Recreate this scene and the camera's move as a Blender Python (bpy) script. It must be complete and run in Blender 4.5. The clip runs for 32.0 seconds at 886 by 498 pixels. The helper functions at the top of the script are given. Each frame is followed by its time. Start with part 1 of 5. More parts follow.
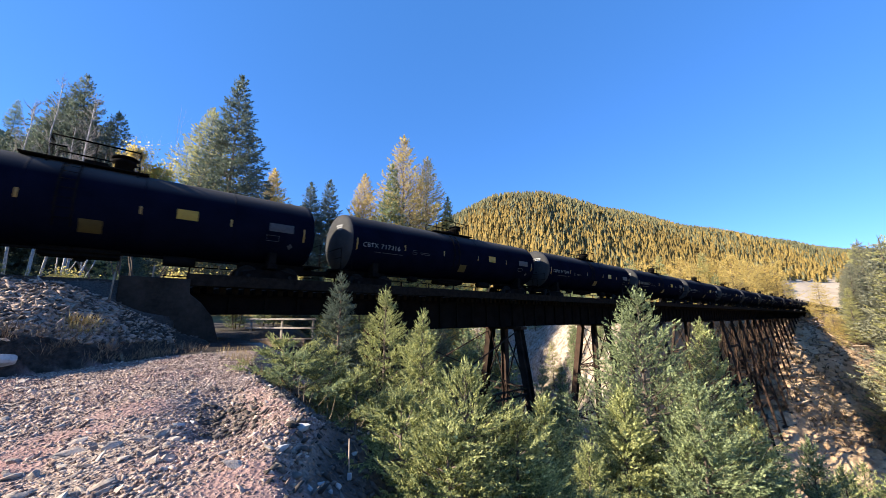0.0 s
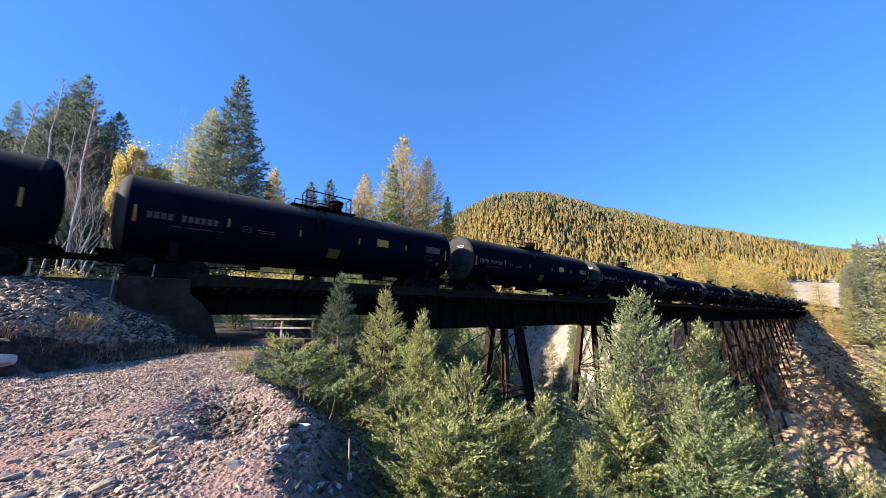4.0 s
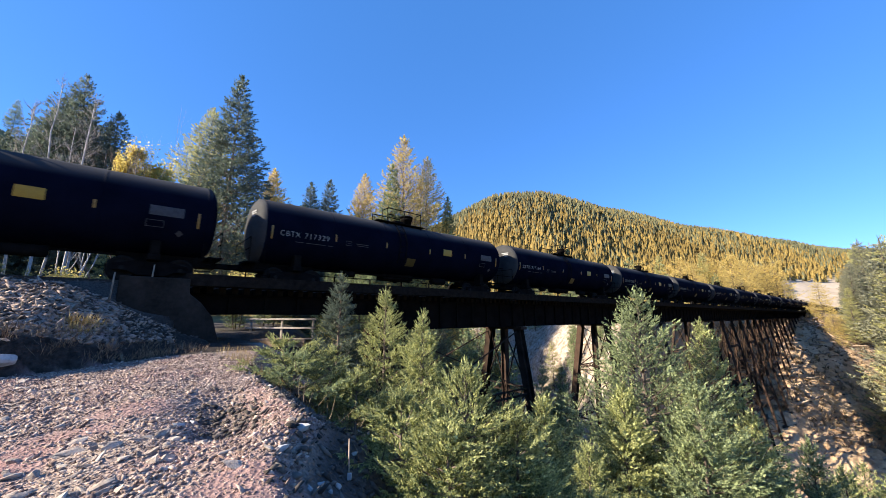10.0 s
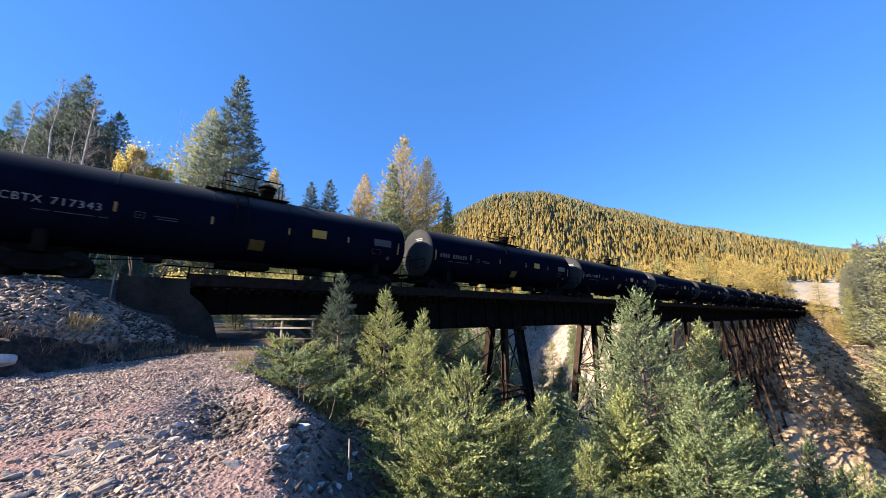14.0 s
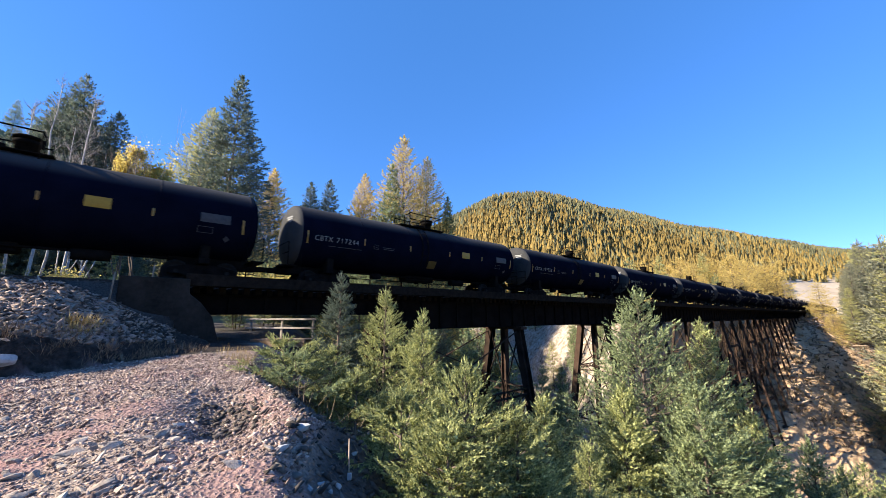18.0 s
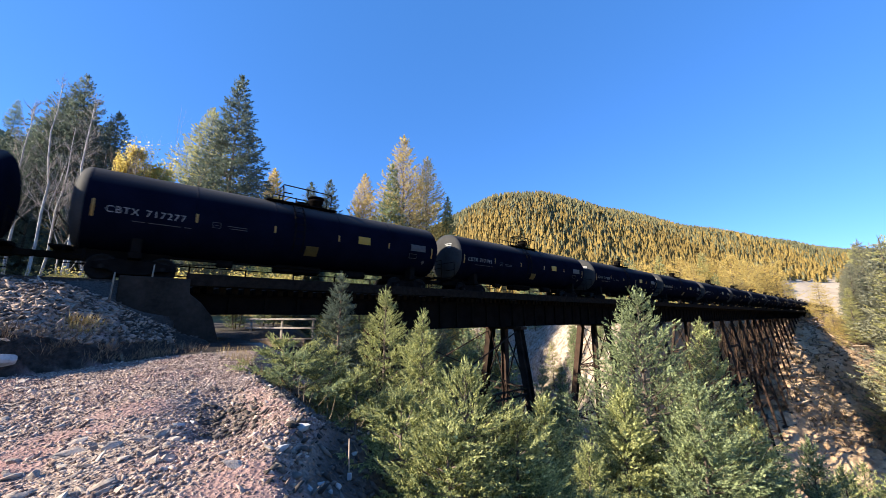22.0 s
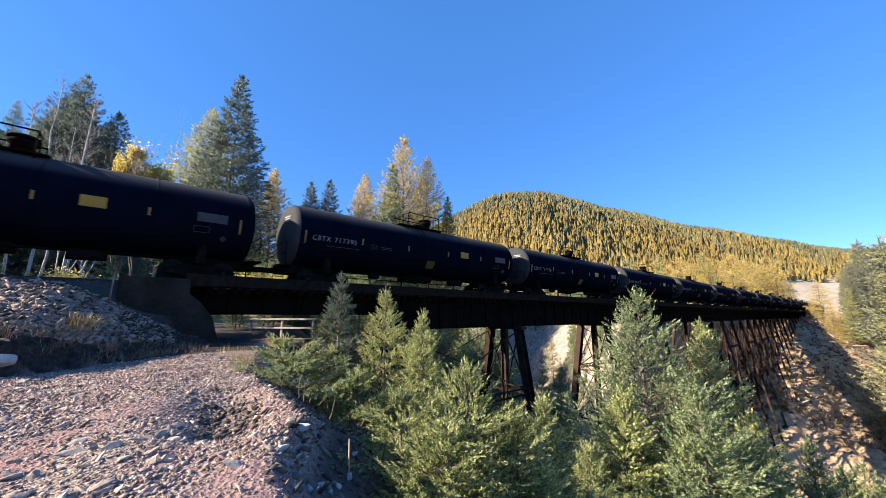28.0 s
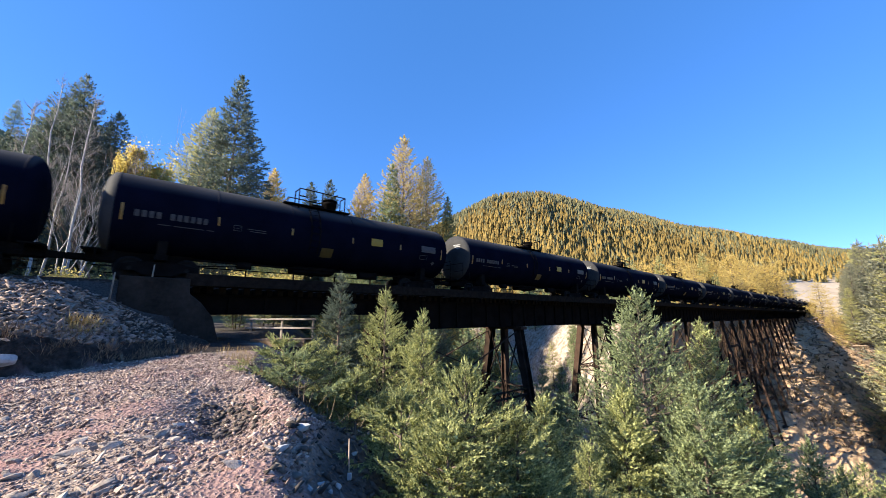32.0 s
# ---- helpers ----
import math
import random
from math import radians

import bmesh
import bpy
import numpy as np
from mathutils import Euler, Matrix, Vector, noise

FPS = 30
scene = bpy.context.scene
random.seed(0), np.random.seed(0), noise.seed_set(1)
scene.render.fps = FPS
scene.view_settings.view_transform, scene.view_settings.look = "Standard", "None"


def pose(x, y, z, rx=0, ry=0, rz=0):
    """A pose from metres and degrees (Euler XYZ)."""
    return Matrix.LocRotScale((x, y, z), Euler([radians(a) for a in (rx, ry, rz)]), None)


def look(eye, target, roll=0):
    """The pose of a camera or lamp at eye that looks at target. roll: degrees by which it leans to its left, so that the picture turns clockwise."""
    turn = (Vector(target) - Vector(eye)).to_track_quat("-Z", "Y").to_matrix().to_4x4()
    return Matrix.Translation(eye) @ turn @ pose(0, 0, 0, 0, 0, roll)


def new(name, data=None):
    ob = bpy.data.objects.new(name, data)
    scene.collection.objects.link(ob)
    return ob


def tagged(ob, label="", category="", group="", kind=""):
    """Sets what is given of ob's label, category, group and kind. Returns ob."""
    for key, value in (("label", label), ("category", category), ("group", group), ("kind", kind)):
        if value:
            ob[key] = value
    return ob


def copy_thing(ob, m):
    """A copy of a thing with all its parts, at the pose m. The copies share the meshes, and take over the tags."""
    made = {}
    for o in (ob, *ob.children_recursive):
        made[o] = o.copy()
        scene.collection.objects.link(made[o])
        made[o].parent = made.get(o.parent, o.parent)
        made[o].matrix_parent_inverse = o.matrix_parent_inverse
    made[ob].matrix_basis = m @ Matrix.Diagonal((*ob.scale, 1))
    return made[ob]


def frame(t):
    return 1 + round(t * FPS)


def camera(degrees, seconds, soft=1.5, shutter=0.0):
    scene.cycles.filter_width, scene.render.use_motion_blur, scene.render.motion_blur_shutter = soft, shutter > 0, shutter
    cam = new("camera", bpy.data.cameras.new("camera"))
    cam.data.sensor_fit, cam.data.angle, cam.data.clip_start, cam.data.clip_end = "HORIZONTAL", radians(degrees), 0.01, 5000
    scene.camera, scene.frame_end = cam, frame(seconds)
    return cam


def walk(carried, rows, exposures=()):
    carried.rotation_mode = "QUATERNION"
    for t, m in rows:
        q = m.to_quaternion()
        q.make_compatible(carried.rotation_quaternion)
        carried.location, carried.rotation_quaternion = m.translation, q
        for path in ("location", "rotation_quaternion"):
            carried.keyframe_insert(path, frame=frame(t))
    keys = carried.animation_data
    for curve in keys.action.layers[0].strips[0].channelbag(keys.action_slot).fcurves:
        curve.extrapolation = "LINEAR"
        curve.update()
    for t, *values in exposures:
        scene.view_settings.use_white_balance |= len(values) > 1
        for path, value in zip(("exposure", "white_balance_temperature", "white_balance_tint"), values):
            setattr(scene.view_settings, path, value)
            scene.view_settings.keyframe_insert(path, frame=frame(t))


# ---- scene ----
# ---- camera ----
PITCH = radians(10.39)
EYE = (0.0, 0.0, 1.6)
cam = camera(101.5, 32.0, soft=0.3, shutter=0.2)
CAM = look(EYE, (0.0, math.cos(PITCH), 1.6 + math.sin(PITCH)))
walk(cam, [(0.0, CAM), (32.0, CAM)])

# ---- world, sun, exposure ----
SUN_EL, SUN_AZ = radians(26.5), radians(249.5)      # azimuth clockwise from +Y
SUN_WAY = Vector((math.sin(SUN_AZ) * math.cos(SUN_EL), math.cos(SUN_AZ) * math.cos(SUN_EL), math.sin(SUN_EL)))
scene.view_settings.exposure = 1.60
world = bpy.data.worlds.new("sky")
scene.world = world
world.use_nodes = True
wt = world.node_tree
sky = wt.nodes.new("ShaderNodeTexSky")
sky.sky_type = "NISHITA"
sky.sun_disc = False
sky.sun_elevation, sky.sun_rotation = SUN_EL, SUN_AZ
sky.altitude, sky.air_density, sky.dust_density, sky.ozone_density = 1200.0, 1.0, 0.15, 3.0
rich = wt.nodes.new("ShaderNodeHueSaturation")
rich.inputs["Saturation"].default_value = 1.16
wt.links.new(sky.outputs[0], rich.inputs["Color"])
tint = wt.nodes.new("ShaderNodeMix")
tint.data_type, tint.blend_type = "RGBA", "MULTIPLY"
tint.inputs[0].default_value = 1.0
tint.inputs[7].default_value = (0.85, 0.965, 1.30, 1.0)
wt.links.new(rich.outputs[0], tint.inputs[6])
even = wt.nodes.new("ShaderNodeMix")
even.data_type = "RGBA"
even.inputs[0].default_value = 0.45
even.inputs[7].default_value = (0.35, 1.36, 3.55, 1.0)
wt.links.new(tint.outputs[2], even.inputs[6])
wt.links.new(even.outputs[2], wt.nodes["Background"].inputs[0])
wt.nodes["Background"].inputs[1].default_value = 0.087
sun = new("sun", bpy.data.lights.new("sun", "SUN"))
sun.data.energy, sun.data.angle, sun.data.color = 5.0, radians(0.53), (1.0, 0.885, 0.71)
sun.matrix_world = look(SUN_WAY * 60, (0, 0, 0))

# ---- the track's own axes: s along the rails, n across them away from the eye ----
AZ = radians(49.52)
TX, TY = math.sin(AZ), math.cos(AZ)
NX, NY = -TY, TX
TRACK = Matrix(((TX, NX, 0, 0), (TY, NY, 0, 0), (0, 0, 1, 0), (0, 0, 0, 1)))
NC = 18.89              # centre line of the track
RAIL = 2.9              # top of rail


def at(s, n, z=0.0):
    return Vector((TX * s + NX * n, TY * s + NY * n, z))


# ---- materials ----
def mat(name, dark, light, scale=4.0, rough=0.8, metal=0.0, bump=0.2, fine=40.0, island=0.0, objvar=0.0, spec=0.4, trans=0.0):
    m = bpy.data.materials.new(name)
    m.use_nodes = True
    t = m.node_tree
    b = t.nodes["Principled BSDF"]
    b.inputs["Roughness"].default_value, b.inputs["Metallic"].default_value = rough, metal
    b.inputs["Specular IOR Level"].default_value = spec
    co = t.nodes.new("ShaderNodeTexCoord")
    n1 = t.nodes.new("ShaderNodeTexNoise")
    n1.inputs["Scale"].default_value, n1.inputs["Detail"].default_value = scale, 6.0
    n2 = t.nodes.new("ShaderNodeTexNoise")
    n2.inputs["Scale"].default_value, n2.inputs["Detail"].default_value = fine, 4.0
    for n in (n1, n2):
        t.links.new(co.outputs["Object"], n.inputs["Vector"])
    mx = t.nodes.new("ShaderNodeMath")
    mx.operation = "MULTIPLY_ADD"
    mx.inputs[1].default_value = 0.45
    t.links.new(n2.outputs[0], mx.inputs[0])
    t.links.new(n1.outputs[0], mx.inputs[2])
    last = mx.outputs[0]
    for amount, kind, out in ((island, "ShaderNodeNewGeometry", "Random Per Island"), (objvar, "ShaderNodeObjectInfo", "Random")):
        if amount:
            g = t.nodes.new(kind)
            a = t.nodes.new("ShaderNodeMath")
            a.operation = "MULTIPLY_ADD"
            a.inputs[1].default_value = amount
            t.links.new(g.outputs[out], a.inputs[0])
            s = t.nodes.new("ShaderNodeMath")
            s.operation = "SUBTRACT"
            s.inputs[1].default_value = amount / 2
            t.links.new(last, a.inputs[2])
            t.links.new(a.outputs[0], s.inputs[0])
            last = s.outputs[0]
    r = t.nodes.new("ShaderNodeValToRGB")
    r.color_ramp.elements[0].position, r.color_ramp.elements[1].position = 0.45, 1.0
    r.color_ramp.elements[0].color, r.color_ramp.elements[1].color = (*dark, 1), (*light, 1)
    t.links.new(last, r.inputs[0])
    t.links.new(r.outputs[0], b.inputs["Base Color"])
    if bump:
        bp = t.nodes.new("ShaderNodeBump")
        bp.inputs["Strength"].default_value, bp.inputs["Distance"].default_value = bump, 0.02
        t.links.new(n2.outputs[0], bp.inputs["Height"])
        t.links.new(bp.outputs[0], b.inputs["Normal"])
    if trans:
        tr = t.nodes.new("ShaderNodeBsdfTranslucent")
        ms = t.nodes.new("ShaderNodeMixShader")
        ms.inputs[0].default_value = trans
        t.links.new(r.outputs[0], tr.inputs[0])
        t.links.new(b.outputs[0], ms.inputs[1])
        t.links.new(tr.outputs[0], ms.inputs[2])
        t.links.new(ms.outputs[0], t.nodes["Material Output"].inputs[0])
    return m


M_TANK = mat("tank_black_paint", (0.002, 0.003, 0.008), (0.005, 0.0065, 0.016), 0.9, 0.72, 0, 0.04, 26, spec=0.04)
# Grey for the sunward head only; its sunlight is put into the colour.
M_HEAD = mat("dusty_sunlit_head", (0.022, 0.022, 0.023), (0.058, 0.057, 0.056), 0.9, 0.75, 0, 0.05, 20, spec=0.1)
M_STEEL = mat("dark_car_steel", (0.004, 0.004, 0.004), (0.013, 0.011, 0.010), 3, 0.75, 0, 0.2, spec=0.1)
M_WHEEL = mat("wheel_steel", (0.006, 0.0055, 0.005), (0.018, 0.015, 0.013), 5, 0.7, 0.0, 0.1, spec=0.1)
M_WHITE = mat("white_stencil_paint", (0.13, 0.13, 0.135), (0.25, 0.25, 0.25), 8, 0.6, 0, 0.0)
M_GREYPANEL = mat("grey_panel_paint", (0.022, 0.022, 0.026), (0.048, 0.048, 0.054), 8, 0.6, 0, 0.0)
M_YELLOW = mat("yellow_placard", (0.27, 0.155, 0.010), (0.37, 0.225, 0.018), 6, 0.5, 0, 0.0)
M_DULL = mat("faded_yellow_placard", (0.05, 0.032, 0.006), (0.08, 0.055, 0.010), 6, 0.6, 0, 0.0)
M_AMBER = mat("amber_reflector", (0.20, 0.10, 0.018), (0.28, 0.17, 0.04), 6, 0.4, 0, 0.0, objvar=0.3)
M_BRIDGE = mat("weathered_bridge_steel", (0.004, 0.0035, 0.0035), (0.012, 0.010, 0.009), 1.5, 0.95, 0.0, 0.3, 14, objvar=0.2, spec=0.02)
M_RUST = mat("rusty_tower_steel", (0.010, 0.008, 0.0065), (0.060, 0.037, 0.027), 1.3, 0.9, 0.0, 0.35, 18, objvar=0.4, spec=0.1)
M_RAIL = mat("rail_steel", (0.03, 0.022, 0.018), (0.09, 0.072, 0.062), 5, 0.6, 0.0, 0.1, spec=0.1)
M_TIMBER = mat("creosoted_timber", (0.008, 0.0065, 0.0055), (0.026, 0.020, 0.016), 4, 0.95, 0, 0.4, 30, objvar=0.25, spec=0.05)
M_PLANK = mat("grey_weathered_plank", (0.24, 0.215, 0.19), (0.46, 0.42, 0.375), 3, 0.85, 0, 0.3, 30, objvar=0.2)
M_DECK = mat("brown_deck_plank", (0.20, 0.135, 0.09), (0.40, 0.29, 0.20), 3, 0.85, 0, 0.3, 30, objvar=0.3)
# Near black: the shade on the abutment face is put into this colour.
M_CONC = mat("weathered_shaded_concrete", (0.014, 0.012, 0.010), (0.046, 0.037, 0.031), 1.2, 0.98, 0, 0.5, 10, spec=0.03)
M_ROCK = mat("grey_purple_rock", (0.125, 0.084, 0.070), (0.53, 0.405, 0.33), 3.0, 0.9, 0, 0.5, 22, island=0.6, objvar=0.25)
M_SLAB = mat("flat_shale_slab", (0.18, 0.14, 0.115), (0.50, 0.42, 0.345), 2.2, 0.95, 0, 0.4, 12, objvar=0.4, spec=0.2)
M_PALE = mat("pale_boulder", (0.22, 0.215, 0.21), (0.44, 0.43, 0.415), 2.5, 0.85, 0, 0.15, 12, objvar=0.3)
M_BANKROCK = mat("brown_bank_stone", (0.048, 0.036, 0.029), (0.35, 0.265, 0.21), 3, 0.92, 0, 0.5, 20, island=0.75)
# Slope and hollow stones, the shade they lie in put into the colour.
M_SHADEROCK = mat("dark_slope_stone", (0.022, 0.018, 0.015), (0.15, 0.122, 0.10), 3, 0.9, 0, 0.5, 20, island=0.7)
M_BALLAST = mat("dark_ballast_stone", (0.03, 0.025, 0.022), (0.13, 0.105, 0.092), 3, 0.9, 0, 0.5, 20, island=0.5)
M_BARK = mat("conifer_bark", (0.06, 0.045, 0.035), (0.20, 0.155, 0.12), 6, 0.95, 0, 0.6, 30)
M_TWIG = mat("grey_birch_twig", (0.13, 0.115, 0.11), (0.29, 0.265, 0.255), 5, 0.85, 0, 0.2, 20)
M_BIRCH = mat("pale_bark", (0.22, 0.205, 0.195), (0.50, 0.48, 0.465), 5, 0.8, 0, 0.3, 20)
M_SPRUCE = mat("spruce_needles", (0.085, 0.108, 0.038), (0.53, 0.535, 0.215), 1.0, 0.6, 0, 0, 7, island=0.55, trans=0.38)
# Far-slope fir needles, greyed to carry the haze in their colour.
M_HAZEFIR = mat("haze_grey_needles", (0.11, 0.112, 0.075), (0.27, 0.265, 0.17), 0.6, 0.7, 0, 0, 5, island=0.5, trans=0.3)
M_BLUE = mat("blue_green_needles", (0.050, 0.068, 0.050), (0.165, 0.20, 0.145), 0.6, 0.65, 0, 0, 5, island=0.3, trans=0.35)
M_FIR = mat("fir_needles", (0.065, 0.088, 0.042), (0.37, 0.42, 0.20), 0.6, 0.6, 0, 0, 5, island=0.5, trans=0.36)
M_LARCH = mat("golden_larch_needles", (0.42, 0.31, 0.085), (0.72, 0.56, 0.20), 0.5, 0.7, 0, 0, 4, island=0.4, trans=0.45)
M_LARCHG = mat("fading_larch_needles", (0.24, 0.235, 0.085), (0.56, 0.53, 0.24), 0.5, 0.7, 0, 0, 4, island=0.4, trans=0.45)
M_GOLDLEAF = mat("golden_poplar_leaf", (0.54, 0.43, 0.11), (0.76, 0.64, 0.26), 2, 0.6, 0, 0, 8, island=0.4, trans=0.5)
M_HILLGOLD = mat("far_golden_larch", (0.20, 0.135, 0.035), (0.36, 0.252, 0.070), 0.012, 0.8, 0, 0, 0.08, island=0.35, trans=0.3)
M_HILLGREEN = mat("far_green_fir", (0.10, 0.10, 0.052), (0.225, 0.21, 0.10), 0.012, 0.8, 0, 0, 0.08, island=0.35, trans=0.3)
M_DRY = mat("dry_grass", (0.20, 0.14, 0.05), (0.42, 0.31, 0.14), 3, 0.8, 0, 0, 12, island=0.5, trans=0.2)
M_BRUSH = mat("dry_brush", (0.10, 0.07, 0.045), (0.26, 0.19, 0.12), 3, 0.9, 0, 0, 12, island=0.5)
M_LOG = mat("bleached_log", (0.16, 0.11, 0.075), (0.40, 0.31, 0.23), 3, 0.9, 0, 0.4, 22, objvar=0.4)


def pale_tops(m, colour):
    """A paler colour mixed in on the faces turned to the sky."""
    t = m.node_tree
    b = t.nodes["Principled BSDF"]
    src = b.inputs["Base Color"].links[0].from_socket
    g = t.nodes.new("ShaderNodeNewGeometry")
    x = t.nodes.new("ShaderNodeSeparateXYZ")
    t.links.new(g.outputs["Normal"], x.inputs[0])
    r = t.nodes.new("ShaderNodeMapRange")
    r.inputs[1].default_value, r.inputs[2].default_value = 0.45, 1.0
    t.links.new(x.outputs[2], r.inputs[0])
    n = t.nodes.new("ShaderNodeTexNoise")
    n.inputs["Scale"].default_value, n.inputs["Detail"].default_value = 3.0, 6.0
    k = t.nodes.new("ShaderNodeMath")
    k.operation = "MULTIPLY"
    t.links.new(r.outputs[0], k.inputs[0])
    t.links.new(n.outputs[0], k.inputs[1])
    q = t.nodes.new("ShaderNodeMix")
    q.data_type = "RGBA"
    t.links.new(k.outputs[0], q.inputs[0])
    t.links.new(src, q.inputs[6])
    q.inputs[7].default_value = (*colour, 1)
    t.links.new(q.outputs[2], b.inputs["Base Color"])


for m in (M_TANK, M_STEEL, M_BRIDGE, M_TIMBER):
    m.node_tree.nodes["Principled BSDF"].inputs["IOR"].default_value = 1.1
pale_tops(M_TANK, (0.16, 0.155, 0.145))


# ---- mesh helpers ----
def part(name, bm, material, parent=None, label="", m=None):
    me = bpy.data.meshes.new(name)
    if isinstance(bm, bmesh.types.BMesh):
        bm.to_mesh(me)
        bm.free()
    me.materials.append(material)
    return piece(name, me, parent, label, m)


def piece(name, me, parent=None, label="", m=None):
    ob = new(name, me)
    if parent is not None:
        ob.parent = parent
    if m is not None:
        ob.matrix_basis = m
    if label:
        ob["label"] = label
    return ob


def arrays(name, verts, faces, material, parent=None, label="", smooth=False):
    """One mesh from arrays of places and of equal-sized faces."""
    me = bpy.data.meshes.new(name)
    verts, faces = np.asarray(verts, np.float32), np.asarray(faces, np.int32)
    k = faces.shape[1]
    me.vertices.add(len(verts))
    me.vertices.foreach_set("co", verts.ravel())
    me.loops.add(faces.size)
    me.loops.foreach_set("vertex_index", faces.ravel())
    me.polygons.add(len(faces))
    me.polygons.foreach_set("loop_start", np.arange(0, faces.size, k, dtype=np.int32))
    me.polygons.foreach_set("loop_total", np.full(len(faces), k, np.int32))
    if smooth:
        me.polygons.foreach_set("use_smooth", np.ones(len(faces), bool))
    me.materials.append(material)
    me.update()
    me.validate()
    return piece(name, me, parent, label)


def box(bm, x0, x1, y0, y1, z0, z1, bevel=0.0, m=None):
    r = bmesh.ops.create_cube(bm, size=1.0)
    v = r["verts"]
    bmesh.ops.scale(bm, verts=v, vec=(x1 - x0, y1 - y0, z1 - z0))
    bmesh.ops.translate(bm, verts=v, vec=((x0 + x1) / 2, (y0 + y1) / 2, (z0 + z1) / 2))
    if m is not None:
        bmesh.ops.transform(bm, verts=v, matrix=m)
    if bevel:
        e = list({e for w in v for e in w.link_edges})
        bmesh.ops.bevel(bm, geom=e, offset=bevel, segments=1, affect="EDGES")
    return bm


def cyl(bm, a, b, r0, r1=None, seg=10, caps=True):
    a, b = Vector(a), Vector(b)
    d = b - a
    m = Matrix.Translation((a + b) / 2) @ d.to_track_quat("Z", "Y").to_matrix().to_4x4()
    r = bmesh.ops.create_cone(bm, cap_ends=caps, segments=seg, radius1=r0, radius2=r0 if r1 is None else r1, depth=d.length, matrix=m)
    for v in r["verts"]:
        for f in v.link_faces:
            f.smooth = len(f.verts) == 4
    return bm


def bar(bm, a, b, w, h):
    """A square-edged bar from a to b, w wide and h deep."""
    a, b = Vector(a), Vector(b)
    d = b - a
    m = Matrix.Translation((a + b) / 2) @ d.to_track_quat("X", "Z").to_matrix().to_4x4()
    return box(bm, -d.length / 2, d.length / 2, -w / 2, w / 2, -h / 2, h / 2, 0, m)


def B():
    return bmesh.new()


def thing(name, label, category, group="", kind="", m=None):
    ob = new(name)
    ob.empty_display_size = 0.2
    if m is not None:
        ob.matrix_basis = m
    return tagged(ob, label, category, group, kind)


# ---- the lie of the land ----
EDGE_N = (-40, 0, 3, 3.6, 4.1, 4.7, 5.8, 8.5, 12, 15, 18, 22.6, 24.5, 30, 60)
EDGE_S = (3.4, 1.15, 1.0, 1.1, 1.4, 1.8, 1.85, 1.95, 3.0, 3.9, 3.5, 3.4, 8.0, 10.0, 14.0)
RIDGE_A = (-180, -75, -62, -53, -46, -38, -20, -5, 0.6, 4.3, 8.0, 11.2, 16.0, 23.4, 30.6, 36.8, 42.1, 45.8, 48.7, 51, 60, 80, 180)
RIDGE_E = (0.05, 0.20, 0.30, 0.33, 0.27, 0.14, 0.10, 0.19, 0.24, 0.28, 0.315, 0.32, 0.312, 0.272, 0.221, 0.185, 0.154, 0.130, 0.113, 0.106, 0.085, 0.06, 0.05)
RIDGE_R = (900, 260, 230, 220, 230, 300, 420, 500, 520, 530, 540, 550, 580, 680, 820, 980, 1150, 1300, 1400, 1450, 1200, 900, 900)


def smooth(a, b, x):
    t = np.clip((np.asarray(x, float) - a) / (b - a), 0, 1)
    return t * t * (3 - 2 * t)


def waves(x, y, scale, seed):
    """Cheap rolling noise for arrays, about -1 to 1."""
    rng = np.random.RandomState(seed)
    out = np.zeros_like(np.asarray(x, float))
    for k in range(7):
        a, p, f = rng.uniform(0, 6.283), rng.uniform(0, 6.283), scale * rng.uniform(0.6, 2.2)
        out += np.sin((np.cos(a) * x + np.sin(a) * y) * f + p + 1.3 * np.sin(f * 0.61 * (np.sin(a) * x - np.cos(a) * y)))
    return out / 4.0


def bank_foot(s):
    """Where the cut face at the foot of the railway bank meets the path."""
    return np.interp(s, (-12.0, -3.0, -1.6, 0.9, 2.2), (10.2, 10.2, 10.5, 12.05, 12.5))


def z_fall(s):
    """How far the gullies of the far bank lean as they run down."""
    return 6.0 * np.sin(np.asarray(s, float) * 0.05)


